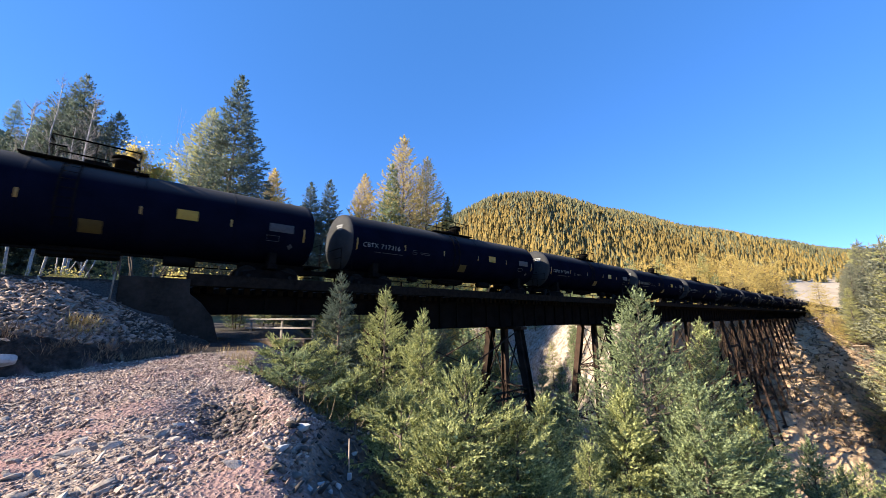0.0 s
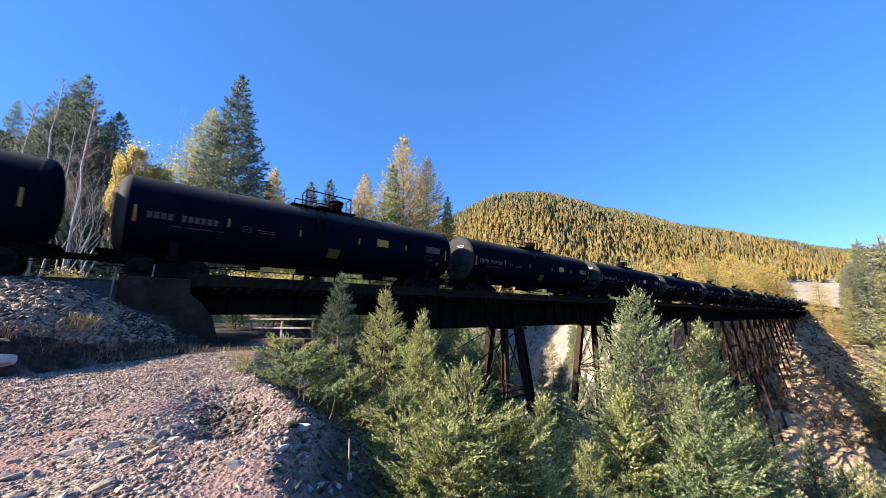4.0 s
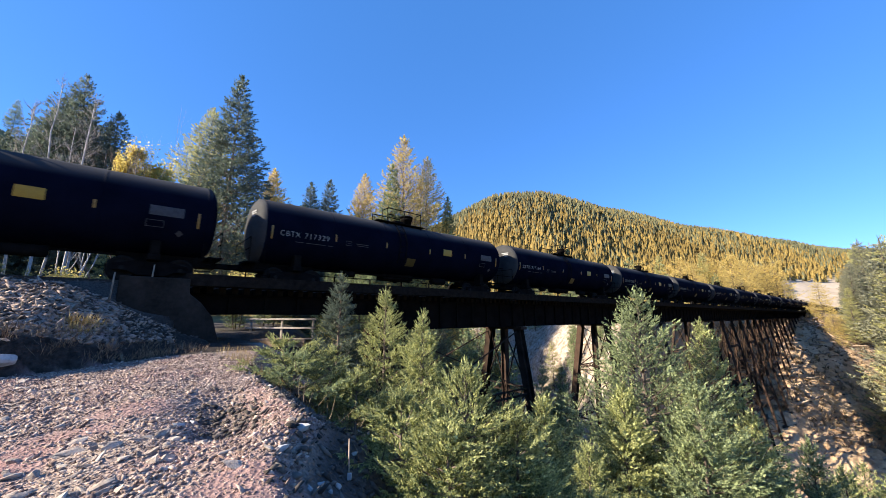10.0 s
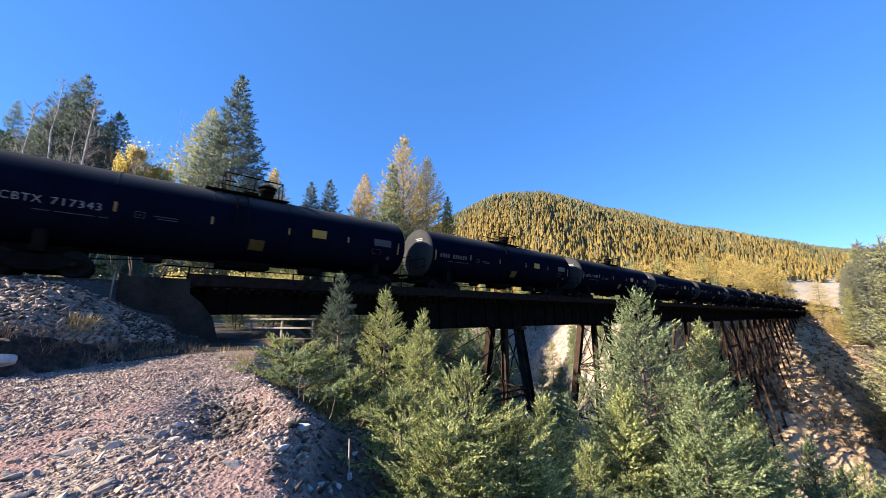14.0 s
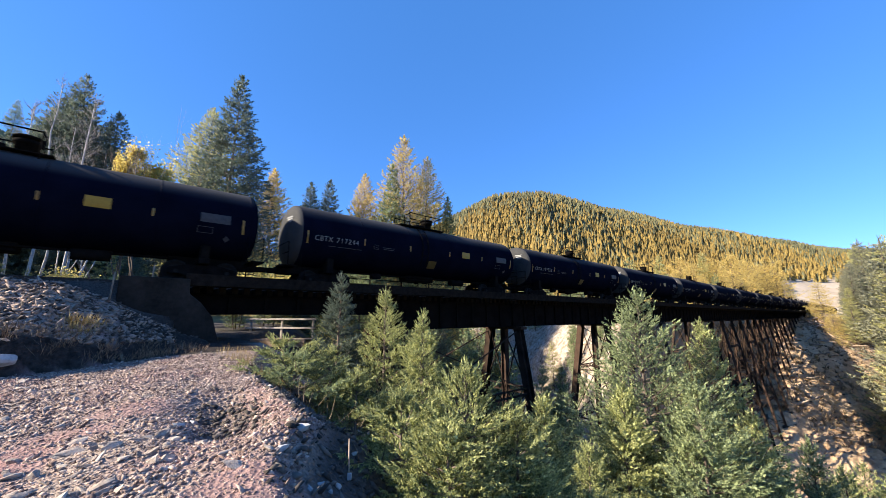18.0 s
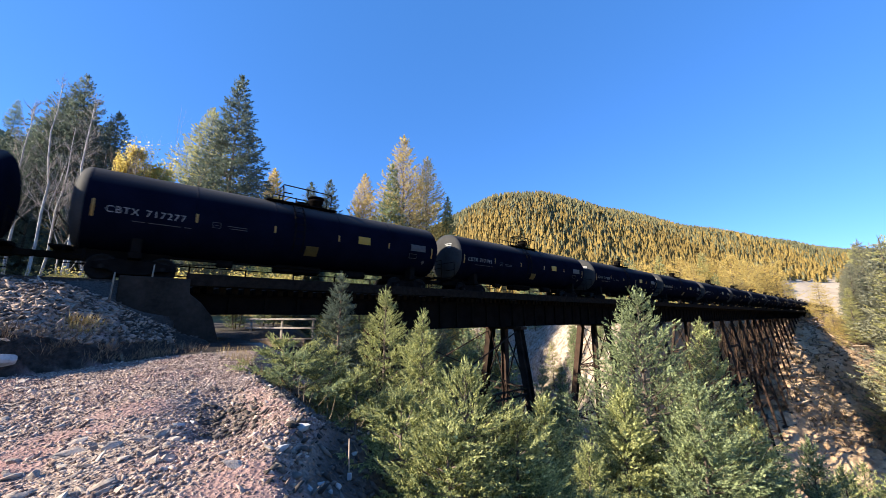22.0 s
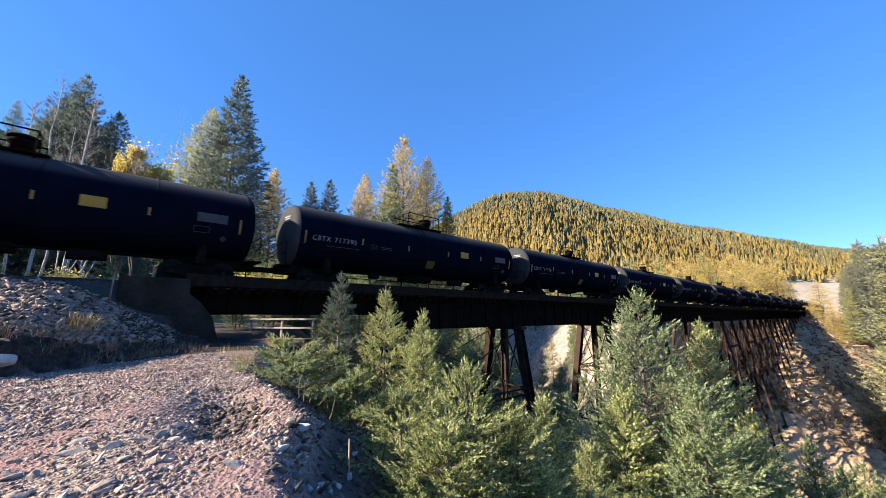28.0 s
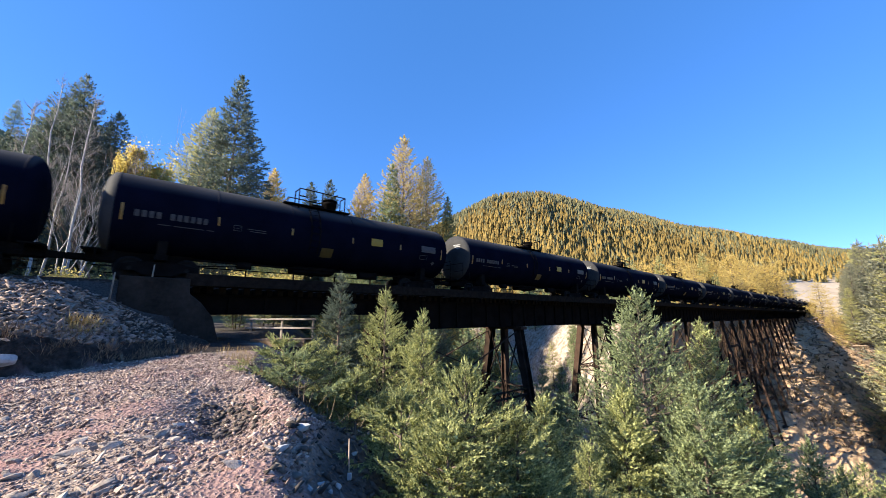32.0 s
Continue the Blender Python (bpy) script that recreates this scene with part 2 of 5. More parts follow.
def ground_z(x, y):
    x, y = np.asarray(x, float), np.asarray(y, float)
    s, n = TX * x + TY * y, NX * x + NY * y
    r, az = np.hypot(x, y), np.degrees(np.arctan2(x, y))
    up = np.clip(0.045 * n, -0.8, 0.62) + 0.02 * np.clip(n - 22, 0, 60)
    up = up + 0.35 * smooth(2.6, 0.9, np.abs(s - 1.55)) * smooth(13, 8, n) * smooth(-3, 2, n) * 0.35
    up = up + 0.03 * waves(x, y, 1.4, 3) + 0.015 * waves(x, y, 5.0, 4)
    lip = np.interp(n, EDGE_N, EDGE_S)
    near = smooth(8, 18, n)
    head = smooth(22.5, 27.5, n)
    r0 = 80 - 20 * near * (1 - head) - 36 * head + 0.5 * np.clip(n - 27, 0, 30)
    r1 = 205 - 12 * near * (1 - head) - 141 * head + 0.7 * np.clip(n - 27, 0, 30)
    u = np.clip((s - r0) / (r1 - r0), 0, 1)
    far = u * u * (3 - 2 * u)
    d = np.clip(s - lip, 0, 60)
    drop = np.clip(0.76 * d - 0.16 * np.clip(d, 0, 0.9) + 0.25 * np.clip(d - 0.9, 0, 1.8), 0, 24.0) * (1 - far) * (1 - 0.75 * smooth(-2, -26, n) * smooth(55, 90, s))
    drop = drop * (1 - smooth(60, 95, n))
    rough = 0.9 * waves(x, y, 0.13, 5) + 0.45 * waves(x, y, 0.5, 6)
    up = up + 1.2 * smooth(190, 215, s)
    rough = rough + (1.6 * waves(x, y, 0.33, 13) + 0.8 * np.abs(waves(x, y, 1.0, 14)) + 0.35 * waves(x, y, 2.3, 15)) * smooth(22, 28, n) * smooth(20, 34, s)
    rills = np.abs(waves(x + 0.25 * z_fall(s), y, 0.42, 23)) + 0.5 * np.abs(waves(x, y, 1.15, 24))
    rough = rough - 1.1 * rills * smooth(78, 95, s) * smooth(205, 185, s)
    spur = 0.7 * np.clip(11.5 - n, 0, 18) * smooth(98, 125, s) * smooth(225, 185, s)
    z = up - drop - spur + rough * smooth(1, 9, drop)
    # a shallow scour along the lip, with a low mound outside it
    m = (s - (lip - 0.75)) / 0.55
    z = z - 0.25 * np.exp(-m * m) * smooth(4.5, 5.2, n) * smooth(7.2, 6.2, n) + 0.10 * np.exp(-((s - lip + 0.1) / 0.4) ** 2) * smooth(3.0, 4.5, n) * smooth(8.0, 6.0, n)
    # the railway bank, before and past the bridge
    crest = np.interp(s, (-1.6, -0.4, 1.2, 2.2), (2.5, 1.95, 1.05, 0.70))
    crest = np.where(n > 16.35, 2.66, crest)
    bank = crest - 0.32 * np.clip(14.9 - n, 0, 20) - 0.66 * np.clip(n - 22.2, 0, 20) + 0.05 * waves(x, y, 2.2, 8)
    bank = np.minimum(bank, z + 2.4 * np.clip(n - bank_foot(s) + 0.10 * waves(x, y, 2.6, 27), 0, 20))
    on = np.where(n > 16.35, smooth(1.5, 1.0, s), s < 2.2) + smooth(201, 207, s)
    z = np.where((on > 0) & (bank > z) & (np.abs(n - NC) < 14), z + (bank - z) * on, z)
    e, rc = np.interp(az, RIDGE_A, RIDGE_E), np.interp(az, RIDGE_A, RIDGE_R)
    hill = rc * e * (smooth(0.36, 1.05, r / rc) * (1.0 - 0.25 * smooth(1.05, 2.2, r / rc)))
    hill = hill * (1 + 0.035 * waves(x, y, 0.012, 11)) + 2.0 * waves(x, y, 0.02, 12) * smooth(0.4, 0.8, r / rc)
    return z + hill


def gz(x, y):
    return float(ground_z(np.array([x]), np.array([y]))[0])


def build_ground():
    ang = np.radians(np.concatenate([np.arange(-180, -72, 3.0), np.arange(-72, 6, 0.5), np.arange(6, 56, 0.25), np.arange(56, 72, 0.5), np.arange(72, 180, 3.0)]))
    rad = np.concatenate([np.geomspace(0.5, 60, 230), np.geomspace(60.8, 215, 130), np.geomspace(220, 4200, 80)])
    A, R = np.meshgrid(ang, rad)
    x, y = R * np.sin(A), R * np.cos(A)
    z = ground_z(x, y)
    v = np.stack([x, y, z], -1).reshape(-1, 3)
    na, nr = len(ang), len(rad)
    i = np.arange(nr - 1)[:, None] * na + np.arange(na)[None, :]
    j = np.arange(nr - 1)[:, None] * na + (np.arange(na)[None, :] + 1) % na
    q = np.stack([i, i + na, j + na, j], -1).reshape(-1, 4)[:, ::-1]
    v = np.vstack([v, [[0, 0, 0.0]]])
    ob = arrays("ground", v, q, M_GROUND, smooth=True)
    fan = bmesh.new()
    fan.from_mesh(ob.data)
    fan.verts.ensure_lookup_table()
    for k in range(na):
        fan.faces.new((fan.verts[len(v) - 1], fan.verts[k], fan.verts[(k + 1) % na]))
    bmesh.ops.recalc_face_normals(fan, faces=fan.faces)
    fan.to_mesh(ob.data)
    fan.free()
    return tagged(ob, "gravel pad, rocky bank, gorge and hills", "ground", kind="structure")


def ground_material():
    m = bpy.data.materials.new("gravel_soil_and_turf")
    m.use_nodes = True
    t = m.node_tree
    b = t.nodes["Principled BSDF"]
    b.inputs["Roughness"].default_value = 0.95
    b.inputs["Specular IOR Level"].default_value = 0.2
    co = t.nodes.new("ShaderNodeTexCoord")

    def noise_tex(scale, detail=6.0, rough=0.6):
        n = t.nodes.new("ShaderNodeTexNoise")
        n.inputs["Scale"].default_value, n.inputs["Detail"].default_value = scale, detail
        n.inputs["Roughness"].default_value = rough
        t.links.new(co.outputs["Object"], n.inputs["Vector"])
        return n.outputs[0]

    def ramp(src, *stops):
        r = t.nodes.new("ShaderNodeValToRGB")
        for k, (p, c) in enumerate(stops):
            e = r.color_ramp.elements[k] if k < 2 else r.color_ramp.elements.new(p)
            e.position, e.color = p, (*c, 1)
        t.links.new(src, r.inputs[0])
        return r.outputs[0]

    def mix(fac, a, c):
        n = t.nodes.new("ShaderNodeMix")
        n.data_type = "RGBA"
        t.links.new(fac, n.inputs[0])
        t.links.new(a, n.inputs[6])
        t.links.new(c, n.inputs[7])
        return n.outputs[2]

    def attr(name):
        a = t.nodes.new("ShaderNodeAttribute")
        a.attribute_name = name
        return a.outputs["Fac"]

    vor = t.nodes.new("ShaderNodeTexVoronoi")
    vor.inputs["Scale"].default_value = 22.0
    t.links.new(co.outputs["Object"], vor.inputs["Vector"])
    gravel = ramp(noise_tex(30, 8), (0.32, (0.11, 0.083, 0.067)), (0.68, (0.46, 0.365, 0.295)))
    red = ramp(noise_tex(45, 6), (0.3, (0.15, 0.083, 0.074)), (0.7, (0.35, 0.21, 0.195)))
    pad = mix(ramp(noise_tex(0.55, 3), (0.46, (0, 0, 0)), (0.66, (1, 1, 1))), gravel, red)
    soil = mix(ramp(noise_tex(0.13, 7, 0.7), (0.40, (0, 0, 0)), (0.62, (1, 1, 1))),
               ramp(noise_tex(1.1, 9), (0.35, (0.25, 0.142, 0.075)), (0.7, (0.56, 0.385, 0.225))),
               ramp(noise_tex(2.0, 9), (0.35, (0.42, 0.28, 0.165)), (0.7, (0.70, 0.52, 0.335))))
    wood = ramp(noise_tex(0.8, 9), (0.3, (0.12, 0.10, 0.045)), (0.55, (0.22, 0.175, 0.07)), (0.75, (0.34, 0.26, 0.11)))
    turf = ramp(noise_tex(0.05, 9), (0.3, (0.36, 0.29, 0.21)), (0.7, (0.52, 0.43, 0.33)))
    pad = mix(attr("red"), pad, red)
    col = mix(attr("soil"), pad, soil)
    col = mix(attr("pale"), col, ramp(noise_tex(0.9, 10, 0.75), (0.36, (0.14, 0.10, 0.068)), (0.5, (0.30, 0.24, 0.185)), (0.66, (0.44, 0.395, 0.34))))
    col = mix(attr("wood"), col, wood)
    col = mix(attr("turf"), col, turf)
    # Dark bed ramp; also paints the shade of slope, hollow and bridge.
    col = mix(attr("bed_shade"), col, ramp(noise_tex(25, 8), (0.3, (0.025, 0.022, 0.02)), (0.7, (0.10, 0.088, 0.08))))
    # Near-black ramp: paints the shaded cut face into the ground colour.
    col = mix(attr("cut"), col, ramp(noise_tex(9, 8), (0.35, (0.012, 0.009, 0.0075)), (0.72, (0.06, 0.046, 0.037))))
    t.links.new(col, b.inputs["Base Color"])
    bp = t.nodes.new("ShaderNodeBump")
    bp.inputs["Strength"].default_value, bp.inputs["Distance"].default_value = 0.8, 0.03
    add = t.nodes.new("ShaderNodeMath")
    add.operation = "ADD"
    t.links.new(vor.outputs["Distance"], add.inputs[0])
    t.links.new(noise_tex(12, 8), add.inputs[1])
    t.links.new(add.outputs[0], bp.inputs["Height"])
    t.links.new(bp.outputs[0], b.inputs["Normal"])
    return m


def red_earth(s, n):
    """Patches of fine reddish soil on the pad."""
    out = np.zeros_like(s)
    for s0, n0, a, b in RED:
        out = np.maximum(out, smooth(1.25, 0.6, np.hypot((s - s0) / a, (n - n0) / b) + 0.18 * waves(s, n, 2.5, 21)))
    return 0.75 * out


def shaded_slope(e, n):
    """Dark soil just below the lip with the slope's shade put into its colour, e metres past it."""
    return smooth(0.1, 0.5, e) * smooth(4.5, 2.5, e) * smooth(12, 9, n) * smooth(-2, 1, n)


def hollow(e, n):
    """The scoured hollow with darker stones inside the lip; its shade is put into the colour."""
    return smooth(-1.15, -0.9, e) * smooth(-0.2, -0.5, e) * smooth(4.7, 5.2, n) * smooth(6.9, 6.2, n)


def zones(ob):
    """Where the pad ends and soil, wood floor and turf begin."""
    me = ob.data
    co = np.zeros(len(me.vertices) * 3, np.float32)
    me.vertices.foreach_get("co", co)
    x, y, z = co.reshape(-1, 3).T.astype(float)
    s, n = TX * x + TY * y, NX * x + NY * y
    r, az = np.hypot(x, y), np.degrees(np.arctan2(x, y))
    lip = np.interp(n, EDGE_N, EDGE_S)
    # Dark track bed, carried on under the bridge to paint its shade.
    bed_shade = smooth(14.6, 15.6, n) * smooth(44, 36, n) * smooth(11.0, 9.0, s)
    e = s - lip
    slope_shade, scour = shaded_slope(e, n), hollow(e, n)
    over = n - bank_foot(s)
    # Shade of the cut face and wall foot, put into the ground colour.
    cut_shade = smooth(-0.25, -0.05, over) * np.where(s < -0.2, smooth(0.75, 0.5, over), smooth(4.6, 3.6, over)) * smooth(3.8, 3.0, s)
    bed_shade = np.maximum(bed_shade, np.maximum(slope_shade, 0.55 * scour))
    pale = smooth(23, 28, n) * smooth(20, 30, s) * smooth(110, 90, s)
    soil = smooth(1.5, 5.0, s - lip) * smooth(232, 205, s)
    wood = np.maximum(smooth(22, 26, n) * smooth(22, 12, s - lip), smooth(195, 225, r))
    wood = np.maximum(wood, smooth(-2, -8, n))
    turf = smooth(42.0, 43.0, az) * smooth(54, 50, az) * smooth(190, 230, r) * smooth(760, 700, r - 29 * (az - 42.5))
    for name, v in (("soil", soil), ("wood", wood), ("turf", turf), ("bed_shade", bed_shade), ("cut", cut_shade), ("pale", pale), ("red", red_earth(s, n))):
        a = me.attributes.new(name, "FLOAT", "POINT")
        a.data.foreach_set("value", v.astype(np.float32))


RED = ((0.15, 6.6, 0.5, 0.5), (-0.65, 5.4, 0.35, 0.5), (0.8, 3.4, 0.5, 0.55), (-0.3, 5.9, 0.5, 0.35), (-1.8, 8.5, 0.6, 0.4))   # s, n and half widths
M_GROUND = ground_material()
ground = build_ground()
zones(ground)

# ---- the bridge ----
END = 205.0             # far end of the steel
S0 = 1.45               # near end of the steel, on the abutment's seat
BENTS = [11.6, 22.4, 36.5, 50.6, 64.7] + [71.7 + 7.05 * k for k in range(19)]


def girder_unit(n, s0, s1, z0, label):
    g = thing("plate_girder", label, "bridge girder", "plate girders of the trestle", m=TRACK)
    z1 = 2.42
    bm = B()
    box(bm, s0, s1, n - 0.012, n + 0.012, z0, z1)
    part("web", bm, M_BRIDGE, g)
    for nm, z in (("bottom_flange", z0), ("top_flange", z1)):
        bm = B()
        box(bm, s0, s1, n - 0.2, n + 0.2, z - 0.03, z + 0.03)
        part(nm, bm, M_BRIDGE, g)
    bm = B()
    box(bm, -0.05, 0.05, -0.11, -0.013, z0 + 0.03, z1 - 0.03)
    box(bm, -0.11, 0.11, -0.03, -0.013, z0 + 0.03, z1 - 0.03)
    me = part("stiffener", bm, M_BRIDGE, g, m=Matrix.Translation((s0 + 0.3, n, 0))).data
    k = s0 + 0.3 + 1.41
    while k < s1:
        piece("stiffener", me, g, m=Matrix.Translation((k, n, 0)))
        k += 1.41
    return g


for o, words in ((-1.3, "riveted steel plate girder, sooty brown"), (1.3, "riveted steel plate girder behind the first")):
    girder_unit(NC + o, S0, 11.6, 1.66, "shallow " + words)
    girder_unit(NC + o, 11.62, END, 0.82, "long deep " + words)


def build_deck():
    d = thing("bridge_deck", "open timber deck of the railway trestle", "bridge deck", m=TRACK)
    rng = random.Random(5)
    bm = B()
    box(bm, -0.12, 0.12, NC - 1.75, NC + 1.75, 2.45, 2.70, 0.01)
    me = part("tie", bm, M_TIMBER, d, m=Matrix.Translation((S0, 0, 0))).data
    k, c = S0 + 0.45, 0
    while k < END and c < 290:
        piece("tie", me, d, m=Matrix.Translation((k, 0, rng.uniform(-0.008, 0.008))))
        k += 0.45
        c += 1
    bm = B()
    while k < END:
        box(bm, k - 0.12, k + 0.12, NC - 1.75, NC + 1.75, 2.45, 2.70)
        k += 0.45
    tagged(part("far_ties", bm, M_TIMBER, d), kind="stuff")
    for n in (NC - 1.85, NC + 1.85):
        bm = B()
        box(bm, S0, END, n - 0.12, n + 0.12, 2.704, 2.98, 0.01)
        part("guard_timber", bm, M_TIMBER, d)
    for n0, n1 in ((NC - 2.55, NC - 1.98), (NC + 1.98, NC + 2.75)):
        bm = B()
        box(bm, S0, END, n0, n1, 2.82, 2.88)
        part("walkway", bm, M_TIMBER, d)
    bm = B()
    box(bm, -0.05, 0.05, NC - 2.55, NC + 2.75, 2.68, 2.815)
    me = part("walkway_bracket", bm, M_TIMBER, d, m=Matrix.Translation((S0 + 0.7, 0, 0))).data
    for k in range(1, 67):
        piece("walkway_bracket", me, d, m=Matrix.Translation((S0 + 0.7 + 3 * k, 0, 0)))
    bm = B()
    box(bm, S0, END, NC - 2.60, NC - 2.54, 2.70, 3.14)
    part("fascia_board", bm, M_TIMBER, d)


build_deck()


def build_handrail():
    h = thing("handrail", "thin dark steel handrail along the walkway", "railing", m=TRACK)
    n = NC + 2.7
    for z in (3.45, 3.95):
        bm = B()
        bar(bm, (1.0, n, z), (END, n, z), 0.05, 0.05)
        part("rail", bm, M_BRIDGE, h)
    bm = B()
    bar(bm, (0, n, 2.62), (0, n, 3.98), 0.07, 0.07)
    me = part("post", bm, M_BRIDGE, h, m=Matrix.Translation((2.0, 0, 0))).data
    for k in range(1, 81):
        piece("post", me, h, m=Matrix.Translation((2.0 + 2.5 * k, 0, 0)))


build_handrail()


def build_track():
    t = thing("railway_track", "steel rails on dark timber ties", "railway track", kind="structure", m=TRACK)
    for n in (NC - 0.755, NC + 0.755):
        bm = B()
        box(bm, -140, 640, n - 0.036, n + 0.036, RAIL - 0.045, RAIL, 0.008)
        box(bm, -140, 640, n - 0.009, n + 0.009, RAIL - 0.16, RAIL - 0.0455)
        box(bm, -140, 640, n - 0.07, n + 0.07, RAIL - 0.185, RAIL - 0.1605)
        part("rail", bm, M_RAIL, t)
    bm = B()
    box(bm, -0.11, 0.11, NC - 1.3, NC + 1.3, 2.52, 2.70, 0.01)
    me = part("tie", bm, M_TIMBER, t, m=Matrix.Translation((S0 - 0.5, 0, 0))).data
    for k in range(1, 45):
        piece("tie", me, t, m=Matrix.Translation((S0 - 0.5 - 0.52 * k, 0, 0)))


build_track()


def lattice(bm, a, b, w, h):
    """An open laced strut: two flanges with zigzag lacing."""
    a, b = Vector(a), Vector(b)
    d = b - a
    m = Matrix.Translation(a) @ d.to_track_quat("X", "Z").to_matrix().to_4x4()
    L = d.length
    for z in (-h / 2, h / 2):
        box(bm, 0, L, -w / 2, w / 2, z - 0.035, z + 0.035, 0, m)
    k = max(2, int(L / (h * 1.1)))
    for i in range(k):
        x0, x1 = L * i / k, L * (i + 1) / k
        z0, z1 = (-h / 2, h / 2) if i % 2 else (h / 2, -h / 2)
        p, q = m @ Vector((x0, w / 2 - 0.02, z0)), m @ Vector((x1, w / 2 - 0.02, z1))
        bar(bm, p, q, 0.06, 0.03)


def build_bents():
    for i, s in enumerate(BENTS):
        b = thing("trestle_tower", "rusty riveted steel bent with battered legs", "bridge tower", "steel bents of the trestle", m=TRACK)
        foot = [gz(*at(s, NC + o * 2.2)[:2]) for o in (-2.4, 0, 2.4)]
        top = 0.79
        low = min(foot)
        legs = []
        for k, o in enumerate((-1.35, 0.0, 1.35)):
            zb = foot[k] - 0.4
            ob = o + (top - zb) * (0.17 if o > 0 else -0.17 if o < 0 else 0)
            a, c = Vector((s, NC + o, top)), Vector((s, NC + ob, zb))
            legs.append((a, c))
            bm = B()
            d = c - a
            m = Matrix.Translation(a) @ d.to_track_quat("X", "Y").to_matrix().to_4x4()
            L = d.length
            w = (0.26 if o else 0.2) if i < 3 else 0.16
            for e in (-w, w):
                box(bm, 0, L, -w, w, e - 0.025, e + 0.025, 0, m)
            box(bm, 0, L, -0.02, 0.02, -w, w, 0, m)
            part("leg", bm, M_RUST, b)

        def on(k, z):
            a, c = legs[k]
            f = (top - z) / max(0.1, top - c.z)
            return a + (c - a) * min(1.0, f)
        bm = B()
        box(bm, s - 0.35, s + 0.35, NC - 1.9, NC + 1.9, 0.56, 0.785, 0.02)
        part("cap_beam", bm, M_RUST, b)
        z = -3.7
        last = 0.5
        while last > low + 1.5:
            z = max(z, low + 0.8)
            for k in (0, 1):
                bm = B()
                lattice(bm, on(k, z), on(k + 1, z), 0.22, 0.42 if i < 3 else 0.28)
                part("strut", bm, M_RUST, b)
            for k, q in ((0, 1), (1, 0), (1, 2), (2, 1)):
                bm = B()
                bar(bm, on(k, last) + Vector((0.05 if k < q else -0.05, 0, 0)), on(q, z) + Vector((0.05 if k < q else -0.05, 0, 0)), 0.10, 0.05)
                part("brace", bm, M_RUST, b)
            last, z = z, z - 5.2
        # lengthwise struts and diagonals make each pair of bents a tower
        if i % 2 == 1:
            for o in (0, 2):
                z2 = -3.7
                up = 0.5
                for _ in range(4):
                    if z2 < low + 1:
                        break
                    a = on(o, z2)
                    prev = Vector((BENTS[i - 1], a.y, a.z))
                    bm = B()
                    lattice(bm, prev, a, 0.22, 0.42 if i < 3 else 0.28)
                    part("long_strut", bm, M_RUST, b)
                    for p0, p1 in ((Vector((BENTS[i - 1], on(o, up).y, up)), a), (on(o, up), prev)):
                        bm = B()
                        bar(bm, p0 + Vector((0, 0.04, 0)), p1, 0.10, 0.05)
                        part("brace", bm, M_RUST, b)
                    up, z2 = z2, z2 - 5.2
        for k, (a, c) in enumerate(legs):
            bm = B()
            box(bm, c.x - 0.6, c.x + 0.6, c.y - 0.6, c.y + 0.6, c.z - 1.5, c.z + 0.5, 0.05)
            part("footing", bm, M_CONC, b, "weathered concrete footing")


build_bents()


def build_abutment(name, sgn, s):
    a = thing(name, "weathered concrete bridge abutment with sloping wing wall, coloured as in shade", "abutment", kind="structure", m=TRACK)
    bm = B()
    x0, x1 = sorted((s, s - sgn * 2.6))
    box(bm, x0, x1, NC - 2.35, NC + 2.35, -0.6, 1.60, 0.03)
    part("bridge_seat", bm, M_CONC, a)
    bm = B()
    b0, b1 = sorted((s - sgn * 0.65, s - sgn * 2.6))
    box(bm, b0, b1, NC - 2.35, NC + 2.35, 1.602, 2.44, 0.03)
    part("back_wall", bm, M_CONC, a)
    bm = B()
    y0, y1 = NC - 2.75, NC - 2.36
    pts = [(-2.4, -0.4), (0.85, -0.4), (0.64, 0.7), (0.40, 1.52), (-0.02, 2.06), (-0.40, 2.38), (-0.42, 2.92), (-2.4, 2.92)]
    lo = [bm.verts.new((s + sgn * p, y0, z)) for p, z in pts]
    hi = [bm.verts.new((s + sgn * p, y1, z)) for p, z in pts]
    bm.faces.new(lo)
    bm.faces.new(hi[::-1])
    for k in range(len(pts)):
        q = (k + 1) % len(pts)
        bm.faces.new((lo[q], lo[k], hi[k], hi[q]))
    bmesh.ops.recalc_face_normals(bm, faces=bm.faces)
    bmesh.ops.bevel(bm, geom=list(bm.edges), offset=0.025, segments=1, affect="EDGES")
    part("wing_wall", bm, M_CONC, a, "concrete wing wall with its shade in the colour")
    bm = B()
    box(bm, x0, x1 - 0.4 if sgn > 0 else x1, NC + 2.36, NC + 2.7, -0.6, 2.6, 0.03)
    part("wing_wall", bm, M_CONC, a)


build_abutment("abutment_near", 1, 2.0)
build_abutment("abutment_far", -1, 204.6)

# ---- the train ----
CAR = 18.1              # coupled length
HALF = 7.93             # half the straight barrel
R_TANK = 1.6
HEAD = 0.42             # depth of the dished ends
AXIS = 2.7              # barrel axis above the rail


